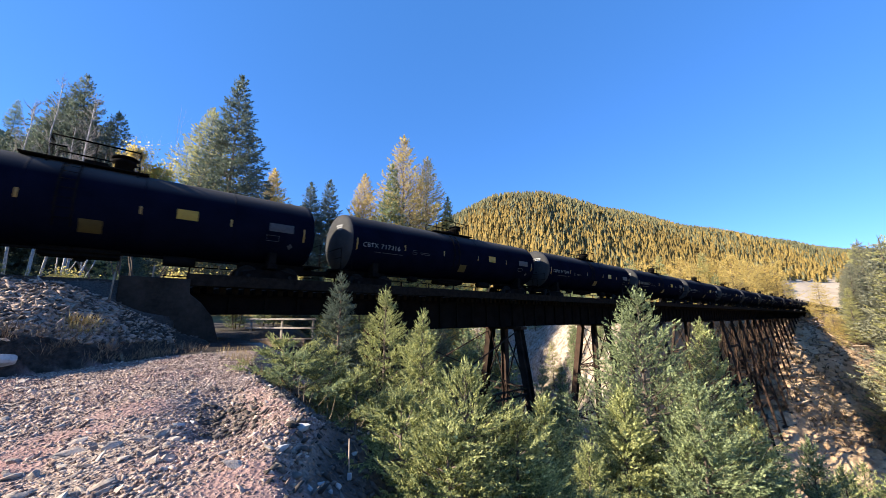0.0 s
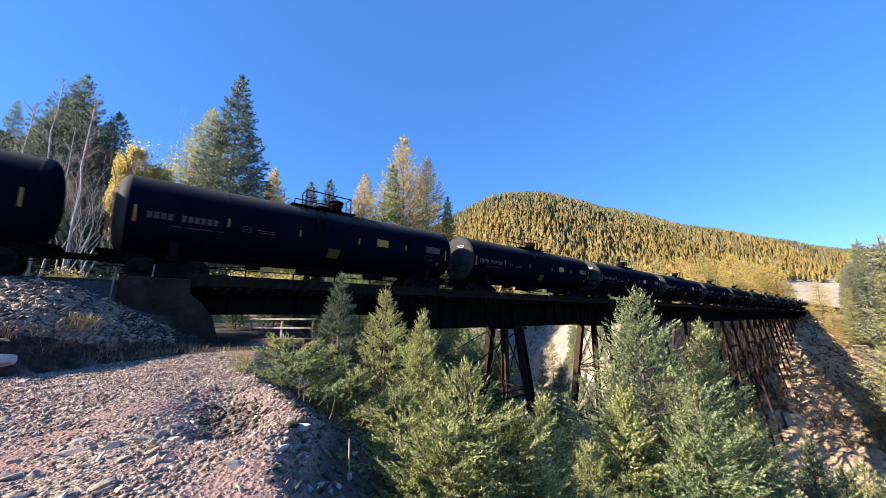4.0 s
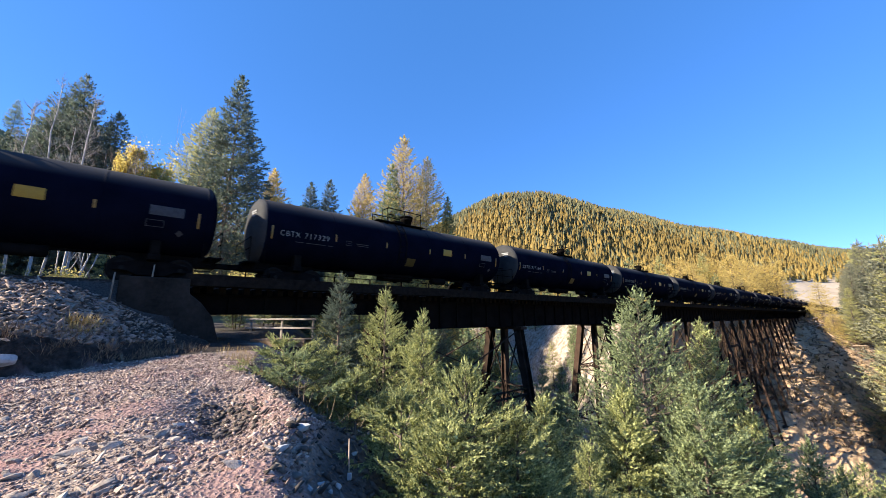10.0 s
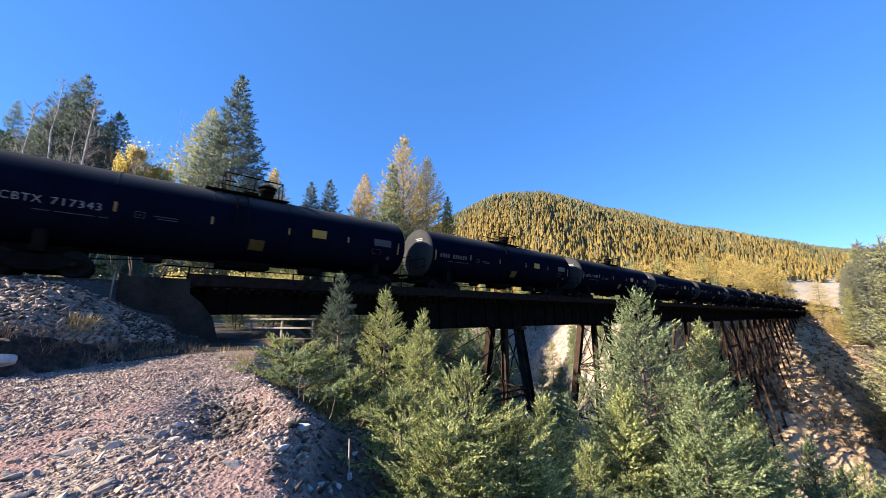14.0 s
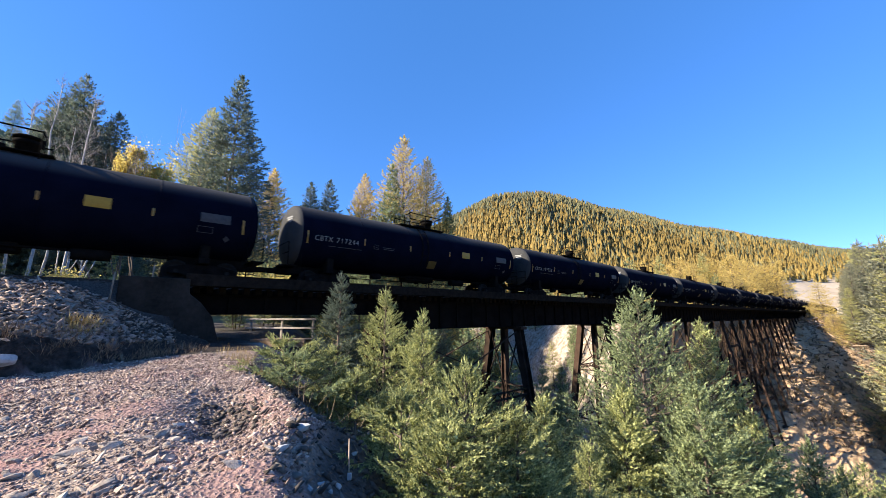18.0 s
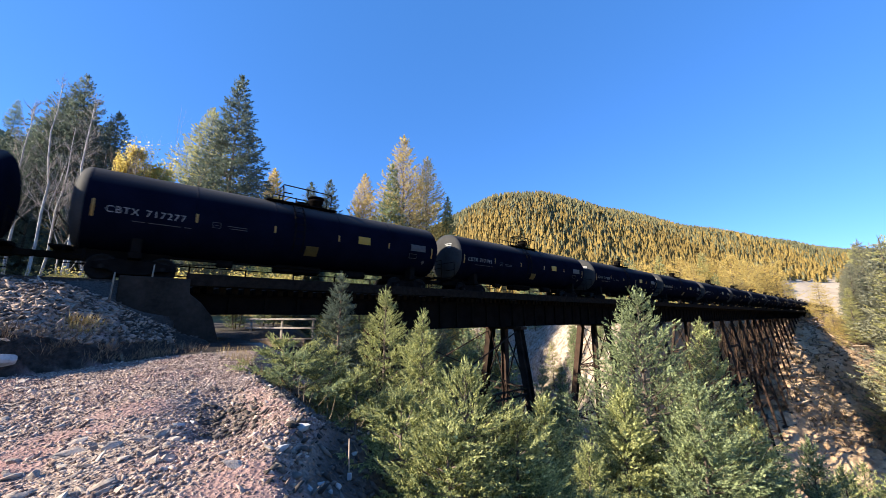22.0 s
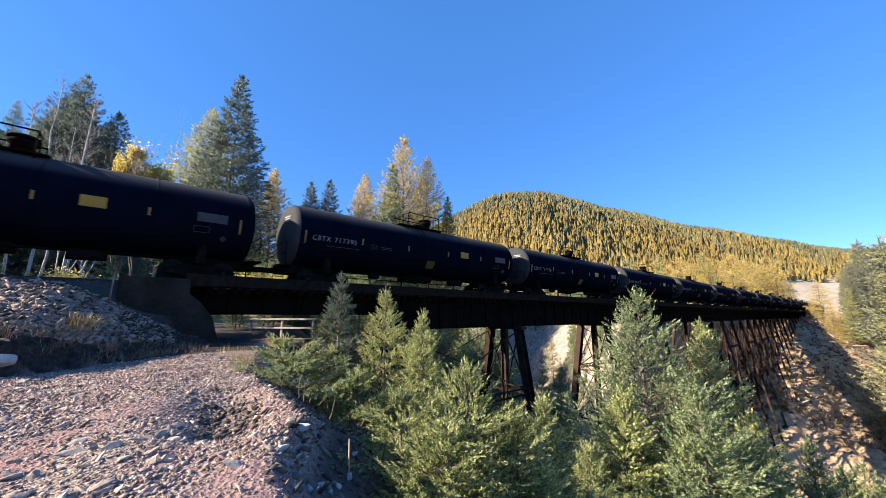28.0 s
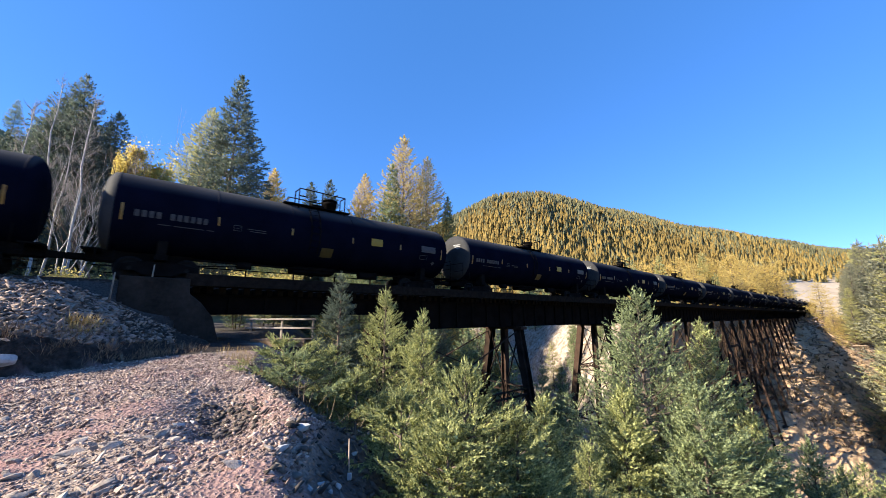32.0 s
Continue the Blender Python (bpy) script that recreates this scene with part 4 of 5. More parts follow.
        D.append((dirn + [[0, 0, 0.25]]) / np.linalg.norm(dirn + np.array([0, 0, 0.25])))
        L.append(np.array([needle * 1.5]))
        W.append(np.array([needle * 1.5 * width / 0.10]))
    lead = 14 if whorled else 6
    P.append(np.array([[bend[-1, 0], bend[-1, 1], height - (0.5 if whorled else 0.05 * height) * q / lead] for q in range(lead)]))
    dd = rng.normal(0, 0.22, (lead, 3)) + [0, 0, 1]
    D.append(dd / np.linalg.norm(dd, axis=1, keepdims=True))
    L.append(np.full(lead, needle * 1.4))
    W.append(np.full(lead, needle * 0.25))
    V, F = tubes([q[::2] if len(q) > 5 else q for q in limbs], [q[::2] if len(q) > 5 else q for q in lrad], 3)
    tagged(arrays("branchwork", V, F, bark, tree), kind="stuff")
    if brush:
        V, F = brushes(np.vstack(P), np.vstack(D), np.concatenate(L), rng, brush, fat, bristle)
    else:
        V, F = sprays(np.vstack(P), np.vstack(D), np.concatenate(L), np.concatenate(W), blades)
    arrays("crown", V, F, needles, tree)
    return tree


def broadleaf(name, label, seed, height, leaf_mat, bark, leaves=0, leaf=0.12, spread=0.5, depth=4, category="tree", thick=0.012, girth=99.0):
    """A forked tree of bare limbs, with leaves where it still has them."""
    rng = random.Random(seed)
    nr = np.random.RandomState(seed)
    tree = thing(name, label, category)
    paths, rads, ends = [], [], []

    def grow(p, d, ln, r, lev):
        pts = [np.array(p)]
        d = np.array(d, float)
        for k in range(4):
            d = d + nr.normal(0, 0.10, 3) + np.array([0, 0, 0.06])
            d /= np.linalg.norm(d)
            pts.append(pts[-1] + d * ln / 4)
        paths.append(np.array(pts))
        rads.append(np.linspace(r, r * 0.6, 5))
        if lev >= depth:
            ends.append(pts[-1])
            ends.append(pts[2])
            return
        for k in range(rng.choice((2, 3)) + (1 if lev == 0 else 0)):
            q = pts[rng.choice((2, 3, 4)) if k else 4]
            s = nr.normal(0, spread, 3)
            nd = d + s
            nd[2] = abs(nd[2]) * 0.8 + 0.25
            grow(q, nd / np.linalg.norm(nd), ln * rng.uniform(0.55, 0.8), r * 0.58, lev + 1)

    for k in range(2):
        grow((k * 0.3, 0, 0), (0.10 * (k * 2 - 1), nr.normal(0, 0.1), 1), height * 0.42, thick * height, 0)
    V, F = tubes(paths, rads, 5)
    arrays("branchwork", V, F, bark, tree, smooth=True)
    if leaves:
        e = np.array(ends)
        c = e[nr.randint(0, len(e), leaves)] + nr.normal(0, 0.34, (leaves, 3))
        c = c[np.hypot(c[:, 0], c[:, 1]) < girth * (1.15 - 0.5 * c[:, 2] / height)]
        leaves = len(c)
        d = nr.normal(0, 1, (leaves, 3))
        d /= np.linalg.norm(d, axis=1, keepdims=True)
        V, F = sprays(c, d, np.full(leaves, leaf), np.full(leaves, leaf * 0.42), 1)
        arrays("leaves", V, F, leaf_mat, tree)
    return tree


def birch(seed, height):
    """A slender leafless birch: straight pale stem, thin rising limbs, fine twigs."""
    rng = np.random.RandomState(seed)
    tree = thing("bare_birch", "slender leafless birch with pale bark", "tree", "bare birches beyond the track")
    hs = np.linspace(0, height, 10)
    stem = np.stack([np.cumsum(rng.normal(0, 0.10, 10)), np.cumsum(rng.normal(0, 0.10, 10)), hs], 1)
    stem[0, :2] = 0
    V, F = tubes([stem], [0.10 * (1 - 0.92 * hs / height) + 0.008], 7)
    arrays("trunk", V, F, M_BIRCH, tree, smooth=True)
    paths, rads = [], []
    for k in range(38):
        g = rng.uniform(0.42, 0.98)
        h = height * g
        o = np.array([np.interp(h, hs, stem[:, 0]), np.interp(h, hs, stem[:, 1]), h])
        a, ln = rng.uniform(0, 6.28), (0.7 + 2.3 * (1 - g)) * rng.uniform(0.6, 1.2)
        d = np.array([math.cos(a) * 0.75, math.sin(a) * 0.75, rng.uniform(0.7, 1.3)])
        d /= np.linalg.norm(d)
        t = np.linspace(0, 1, 4)[:, None]
        p = o + d * ln * t + rng.normal(0, 0.06, (4, 3)) * t
        paths.append(p)
        rads.append(np.linspace(0.020, 0.007, 4))
        for q in range(10):
            f = rng.uniform(0.3, 1.0)
            b = o + d * ln * f
            e = d + rng.normal(0, 0.55, 3)
            e /= np.linalg.norm(e)
            t3 = np.linspace(0, 1, 3)[:, None]
            paths.append(b + e * ln * 0.4 * t3 + rng.normal(0, 0.03, (3, 3)) * t3)
            rads.append(np.linspace(0.007, 0.003, 3))
    V, F = tubes(paths, rads, 3)
    tagged(arrays("branchwork", V, F, M_TWIG, tree), kind="stuff")
    return tree


def stand(tree, x, y, sink=0.1, turn=0.0, scale=1.0):
    tree.matrix_basis = Matrix.LocRotScale((x, y, gz(x, y) - sink), Euler((0, 0, turn)), (scale,) * 3)
    return tree


def again(tree, x, y, scale=1.0, turn=0.0, sink=0.15):
    c = copy_thing(tree, Matrix())
    c.matrix_basis = Matrix.LocRotScale((x, y, gz(x, y) - sink), Euler((0, 0, turn)), (scale,) * 3)
    return c


def reach(x, y, top):
    """The height of a tree at x, y whose tip stands at that level."""
    return top - gz(x, y) + 0.1


def near_trees():
    spec = [  # x, y, tip, radius, needles, seed, words
        (-3.00, 10.60, 2.70, 1.15, M_BLUE, 21, "young blue-green spruce beside the gravel lip"),
        (-1.55, 9.85, 2.20, 1.65, M_SPRUCE, 22, "young green spruce on the bank edge"),
        (-0.48, 9.00, 1.60, 1.30, M_SPRUCE, 23, "young green spruce with a blunt top"),
        (0.29, 5.25, 0.865, 1.76, M_SPRUCE, 24, "bushy yellow-green young spruce on the slope"),
        (-3.62, 8.55, 1.02, 1.15, M_SPRUCE, 25, "low bushy green spruce at the gravel edge"),
        (-3.15, 8.05, 0.72, 1.05, M_FIR, 92, "low bushy dark green spruce at the gravel edge"),
        (-2.70, 8.95, 0.75, 1.15, M_SPRUCE, 35, "low bushy green spruce behind the lip"),
        (-1.85, 8.20, 0.35, 1.25, M_SPRUCE, 26, "low bushy green spruce on the slope"),
        (-0.56, 5.20, 0.50, 1.25, M_SPRUCE, 27, "low yellow-green spruce below the lip"),
        (1.00, 5.28, 0.32, 1.05, M_SPRUCE, 28, "pale green young spruce on the slope"),
        (0.06, 4.50, 0.34, 1.1, M_SPRUCE, 40, "bushy yellow-green spruce below the lip"),
        (1.60, 6.10, 0.24, 1.15, M_SPRUCE, 36, "pale green young spruce on the slope"),
        (6.50, 12.40, 2.32, 4.3, M_FIR, 29, "tall dense green spruce in the gorge"),
        (9.70, 13.90, 1.26, 3.7, M_SPRUCE, 30, "grey-green spruce in the gorge"),
        (6.8, 10.2, -0.3, 2.8, M_FIR, 31, "dense green spruce in the gorge"),
        (5.1, 10.9, -0.5, 2.2, M_SPRUCE, 32, "green spruce low in the gorge"),
        (3.3, 9.0, -1.4, 1.6, M_SPRUCE, 33, "green spruce low in the gorge"),
        (9.2, 11.6, -1.4, 2.7, M_SPRUCE, 34, "green spruce low in the gorge"),
        (12.1, 13.0, -2.6, 2.4, M_FIR, 37, "green spruce low in the gorge"),
        (6.4, 24.2, -1.8, 2.2, M_FIR, 38, "dark spruce standing below the bridge"),
        (7.6, 24.0, -1.6, 2.2, M_FIR, 39, "dark spruce standing below the bridge"),
    ]
    for x, y, tip, rad, nm, seed, words in spec:
        h = reach(x, y, tip)
        near = math.hypot(x, y) < 12
        t = conifer("spruce", words, seed, h, rad, nm, whorls=int(h / 0.28) if near else int(h / 0.40), per=7, twigs=18 if near else 24, tips=5, whorled=True,
                    brush=10 if near else 5, bristle=0.27 if near else 0.31, fat=0.048 if near else 0.075, needle=0.165 if near else 0.25, droop=0.08, lift=0.42, ragged=0.36, taper=1.0 if near else 0.92, crown_from=0.04, group="young spruces below the pad")
        stand(t, x, y, 0.1, seed)


near_trees()


FAR = 1.42              # the listed places of the dark firs are scaled out from the eye by this, the rest by 2.1


def back_trees():
    def tip(x, y, z):
        return reach(x, y, z)
    # tall ones beyond the track
    rows = [
        ("fir", "tall dark green fir beyond the track", -18.4, 29.6, 22.8, 6.0, M_BLUE, 41, 0.15),
        ("larch", "broad fading larch beside the tall fir", -22.8, 33.2, 21.8, 6.6, M_LARCHG, 42, 0.3),
        ("fir", "dark grey-green fir among bare trees", -33.2, 30.3, 23.3, 9.4, M_BLUE, 43, 0.25),
        ("fir", "dark grey-green fir among bare trees", -36.4, 31.4, 20.6, 8.6, M_BLUE, 44, 0.25),
        ("fir", "dark grey-green fir among bare trees", -31.0, 32.0, 20.4, 8.2, M_BLUE, 53, 0.25),
        ("fir", "dark grey-green fir among bare trees", -38.6, 29.6, 17.4, 7.0, M_BLUE, 54, 0.25),
        ("larch", "tall golden larch behind the train", -4.7, 39.7, 22.1, 9.4, M_LARCH, 45, 0.3),
        ("pine", "green pine in front of the golden larch", -5.6, 37.4, 17.6, 5.2, M_FIR, 46, 0.35),
        ("larch", "golden larch with sparse branches", -1.9, 41.0, 20.2, 7.8, M_LARCH, 47, 0.3),
        ("larch", "slim golden larch behind the train", -9.1, 40.0, 17.6, 5.4, M_LARCH, 48, 0.3),
        ("fir", "small blue-green fir behind the train", -12.8, 39.3, 16.4, 4.8, M_BLUE, 49, 0.25),
        ("fir", "small blue-green fir behind the train", -15.0, 39.3, 16.2, 4.6, M_BLUE, 50, 0.25),
        ("larch", "slim pale golden larch", -18.2, 37.1, 17.0, 4.6, M_LARCH, 51, 0.3),
        ("pine", "young green pine by the larches", 0.6, 40.5, 14.8, 3.6, M_FIR, 52, 0.3),
    ]
    kept = {}
    for name, words, x, y, top, rad, nm, seed, rag in rows:
        k = FAR if seed in (43, 44, 53, 54) else 2.1
        x, y, top, rad = k * x, k * y, 1.6 + k * (top - 1.6), k * rad
        h = tip(x, y, top)
        larch = name == "larch"
        t = conifer(name, words, seed, h, rad, nm, whorls=int(h / k / 0.44), per=7, twigs=20, tips=4, brush=4, bristle=0.36, fat=0.14 if not larch else 0.15, needle=k * (0.40 if not larch else 0.31), whorled=True,
                    droop=0.30 if not larch else 0.05, lift=0.10 if not larch else 0.3, ragged=rag, taper=1.15 if not larch else 0.95, crown_from=0.06)
        stand(t, x, y, 0.15, seed)
        kept[seed] = (t, h)
    rng_mid = random.Random(91)
    # lighter trees for the woods
    for name, words, seed, rad, nm in (("fir", "dark green fir in the wood", 71, 3.6, M_FIR), ("fir", "slim dark green fir in the wood", 72, 2.8, M_FIR), ("fir", "grey-green fir with ragged branches", 73, 3.4, M_FIR),
                                       ("larch", "golden larch in the wood", 74, 3.2, M_LARCH), ("larch", "fading yellow-green larch in the wood", 75, 3.4, M_LARCHG)):
        t = conifer(name, words, seed, 18.0, rad, nm, whorls=22, per=5, twigs=9, tips=4, needle=0.66 if name == "fir" else 0.56, brush=3, fat=0.10, droop=0.18, lift=0.15, ragged=0.35, taper=0.72, crown_from=0.08)
        p = at(-44 - 3 * seed % 7, 34 + (seed - 70) * 4)
        kept[seed] = (stand(t, p.x, p.y), 18.0)
    t = conifer("spruce", "mid-sized green spruce in the gorge", 76, 12.0, 3.4, M_SPRUCE, whorls=30, per=5, twigs=13, tips=4, needle=0.24, width=0.022, brush=4, whorled=True, droop=0.1, lift=0.4, ragged=0.3, taper=0.8, crown_from=0.05)
    kept[76] = (stand(t, 30.5, 20.5), 12.0)
    for name, words, seed, rad, nm, a, d in (("fir", "tall grey-green fir on the far slope", 79, 3.6, M_HAZEFIR, 51.0, 118), ("larch", "full golden larch by the bridge's far end", 80, 7.6, M_LARCH, 45.9, 186),
                                             ("larch", "fading tawny larch on the far slope", 81, 3.4, M_LARCHG, 51.4, 126)):
        t = conifer(name, words, seed, 22.0, rad, nm, whorls=32, per=5, twigs=9, tips=4, needle=0.56, brush=4, fat=0.10, width=0.020, droop=0.10, lift=0.12, ragged=0.35, taper=0.7, crown_from=0.05)
        x, y = d * math.sin(math.radians(a)), d * math.cos(math.radians(a))
        top = 1.6 + d * (0.066 if seed == 80 else 0.13)
        kept[seed] = (stand(t, x, y, 0.15, seed, (top - gz(x, y)) / 22.0), 22.0)
    for a, d, e, seed in ((-50.5, 46, 0.24, 73), (-49.2, 52, 0.25, 75), (-51.8, 55, 0.28, 71), (-48.2, 60, 0.24, 73), (-46.8, 50, 0.22, 75), (-50.0, 66, 0.30, 71), (-53.0, 48, 0.24, 73), (-47.5, 44, 0.20, 72), (-45.4, 56, 0.2, 73), (-48.9, 52, 0.42, 71), (-46.9, 54, 0.42, 73), (-45.6, 50, 0.37, 71), (-44.6, 52, 0.35, 73), (-47.8, 50, 0.44, 73), (-49.8, 50, 0.37, 71), (-51.2, 47, 0.29, 73), (-45.0, 60, 0.40, 71), (-43.6, 50, 0.30, 73), (-50.6, 58, 0.33, 73), (-52.5, 60, 0.30, 71), (-48.4, 62, 0.40, 71), (-46.2, 64, 0.36, 73)):
        x, y = d * math.sin(math.radians(a)), d * math.cos(math.radians(a))
        src, h = kept[{71: 41, 72: 49, 73: 50, 75: 42}[seed]]
        again(src, x, y, (1.6 + d * e - gz(x, y)) / h, d)
    for k in range(70):
        a, d = math.radians(rng_mid.uniform(-6, 43)), rng_mid.uniform(80, 185)
        x, y = d * math.sin(a), d * math.cos(a)
        n, z = NX * x + NY * y, gz(x, y)
        if n < 34 or z < -6:
            continue
        src, h = kept[rng_mid.choice((74, 74, 75, 71, 73))]
        again(src, x, y, rng_mid.uniform(9, 15) / h, rng_mid.uniform(0, 6))
    # the wooded slope beyond the bare trees
    rng = random.Random(78)
    for k in range(44):
        a, d = math.radians(rng.uniform(-64, -46)), rng.uniform(75, 230)
        src, h = kept[rng.choice((71, 72, 73, 73, 75))]
        again(src, d * math.sin(a), d * math.cos(a), rng.uniform(10, 16) / h, rng.uniform(0, 6))
    # the wood behind them, seen under and between the cars
    rng = random.Random(77)
    for k in range(44):
        s, n = rng.uniform(-38, 16), rng.uniform(27, 62)
        p = at(s, n)
        if s > 0 and n > 34:
            continue
        src, h = kept[rng.choice((71, 72, 73, 72, 71, 74, 75) if s > -8 else (71, 72, 73))]
        again(src, p.x, p.y, (rng.uniform(6.5, 11.5) if s < 0 else rng.uniform(3.5, 5.5)) / h, rng.uniform(0, 6))
    for k in range(26):
        s, n = rng.uniform(-70, -14), rng.uniform(30, 80)
        p = at(s, n)
        src, h = kept[rng.choice((71, 72, 73))]
        again(src, p.x, p.y, rng.uniform(10, 15) / h, rng.uniform(0, 6))
    for seed, hh, a, d in ((61, 16.4, -49.3, 34), (66, 16.6, -47.2, 34), (67, 15.0, -50.3, 36), (68, 14.6, -48.1, 37), (69, 15.2, -46.3, 38)):
        stand(birch(seed, hh), d * math.sin(math.radians(a)), d * math.cos(math.radians(a)))
    for seed, hh, a, d in ((84, 12.2, -46.2, 34),):
        stand(broadleaf("bare_birch", "wide leafless birch with pale forked limbs", seed, hh, M_GOLDLEAF, M_BIRCH, 0, 0.1, 0.30, 5, thick=0.0045), d * math.sin(math.radians(a)), d * math.cos(math.radians(a)))
    p1 = broadleaf("poplar", "bright golden-leaved poplar beyond the track", 64, 14.6, M_GOLDLEAF, M_BARK, 44000, 0.20, 0.15, 5, thick=0.008, girth=2.1)
    stand(p1, -24.3, 26.6, scale=0.80)
    p2 = broadleaf("poplar", "bright golden-leaved poplar beyond the track", 65, 13.4, M_GOLDLEAF, M_BARK, 40000, 0.20, 0.15, 5, thick=0.008, girth=2.1)
    stand(p2, -23.1, 27.6, scale=0.92)
    bush = broadleaf("golden_shrub", "low golden-leaved shrub beyond the track", 86, 3.0, M_GOLDLEAF, M_BARK, 4200, 0.14, 0.5, 4, "shrub")
    p = at(5.2, 26.8)
    stand(bush, p.x, p.y)
    for s, n, sc in ((-2.4, 26.4, 0.22), (2.6, 26.6, 0.24), (7.6, 26.6, 0.26), (13.0, 28.4, 0.26), (9.0, 32, 0.36)):
        p = at(s, n)
        again(bush, p.x, p.y, sc * 13 / 3.2, s)
    # low dark firs just beyond the track
    for k in range(22):
        p = at(-17.5 + 0.8 * k + rng.uniform(-0.3, 0.3), rng.uniform(25.2, 27.2))
        src, h = kept[rng.choice((71, 72, 73))]
        again(src, p.x, p.y, rng.uniform(2.4, 3.9) / h, rng.uniform(0, 6))
    # gorge side, far bank and the right-hand wood
    for k in range(16):
        s, n = rng.uniform(12, 26), rng.uniform(24, 34)
        p = at(s, n)
        src, h = kept[rng.choice((71, 72, 73))]
        again(src, p.x, p.y, rng.uniform(6, 11) / h, rng.uniform(0, 6))
    for k in range(70):
        a, d = (math.radians(rng.uniform(47.9, 50.4)), rng.uniform(178, 260)) if k < 34 else (math.radians(rng.uniform(50.4, 58)), rng.uniform(105, 165))
        x, y = d * math.sin(a), d * math.cos(a)
        src, h = kept[rng.choice((79, 81, 81))]
        top = 1.6 + d * (rng.uniform(0.02, 0.10) if math.degrees(a) < 49 else rng.uniform(0.05, 0.134))
        hh = top - gz(x, y)
        if 5 < hh < 40:
            again(src, x, y, hh / h, rng.uniform(0, 6))
    for k in range(26):
        a, d = math.radians(rng.uniform(43.6, 56)), rng.uniform(20, 44)
        x, y = d * math.sin(a), d * math.cos(a)
        top = 1.6 - d * (rng.uniform(0.25, 0.40) if math.degrees(a) < 48 else rng.uniform(0.16, 0.36))
        hh = top - gz(x, y)
        src, h = kept[76]
        if hh > 2.5:
            again(src, x, y, hh / h, rng.uniform(0, 6))
    # full golden larches behind the far half of the train
    for a, e in ((31.1, 0.142), (33.3, 0.134), (35.9, 0.141), (38.7, 0.133), (40.3, 0.117), (41.8, 0.112), (42.6, 0.116), (32.0, 0.116), (34.8, 0.119), (37.2, 0.121), (30.2, 0.125), (39.5, 0.12), (36.5, 0.125), (28.8, 0.13), (27.4, 0.135), (34.1, 0.125), (41.1, 0.105)):
        d = min(230.0, max(135.0, 34.0 / math.sin(math.radians(49.52 - a)))) + rng.uniform(0, 25)
        x, y = d * math.sin(math.radians(a)), d * math.cos(math.radians(a))
        src, h = kept[rng.choice((80, 80, 80, 81))]
        again(src, x, y, (1.6 + d * e - gz(x, y)) / h, rng.uniform(0, 6))
    # dark firs beyond the bridge, behind its first tower
    for s, n, top in ((21.5, 25.5, 1.2), (23.5, 27.5, 0.6), (25.5, 26.0, -0.4), (24.5, 30.0, 1.0), (28.0, 29.5, 0.2), (27.5, 26.5, -1.6), (30.5, 27.5, -2.6), (19.5, 27.0, 1.4), (26.0, 33.0, 1.6), (32.0, 28.5, 1.0), (31.0, 30.2, 1.3), (29.0, 27.6, -0.4), (34.4, 28.6, -2.2)):
        p = at(s, n)
        src, h = kept[rng.choice((71, 72, 79))]
        again(src, p.x, p.y, (top - gz(p.x, p.y)) / h, rng.uniform(0, 6))
    # thin firs on the edge of the bare gorge wall
    for s, n, hh in ((57, 33, 7.0), (60, 35, 9.0), (62, 31, 8.0), (64, 37, 9.0), (59, 29.5, 6.0), (66, 33, 10.0), (61, 40, 9.0), (68, 30, 9.0), (63, 28.5, 8.0), (55, 36, 5.0)):
        p = at(s, n)
        src, h = kept[rng.choice((71, 72, 75))]
        again(src, p.x, p.y, hh / h, rng.uniform(0, 6))
    # golden larches where the bridge ends
    for a, d, e, seed in ((46.6, 178, 0.018, 80), (47.2, 182, 0.002, 80), (45.4, 192, 0.035, 80), (46.2, 172, -0.004, 80), (43.67, 240, 0.062, 75), (46.9, 168, -0.02, 80)):
        x, y = d * math.sin(math.radians(a)), d * math.cos(math.radians(a))
        src, h = kept[seed]
        again(src, x, y, (1.6 + d * e - gz(x, y)) / h, d)


back_trees()


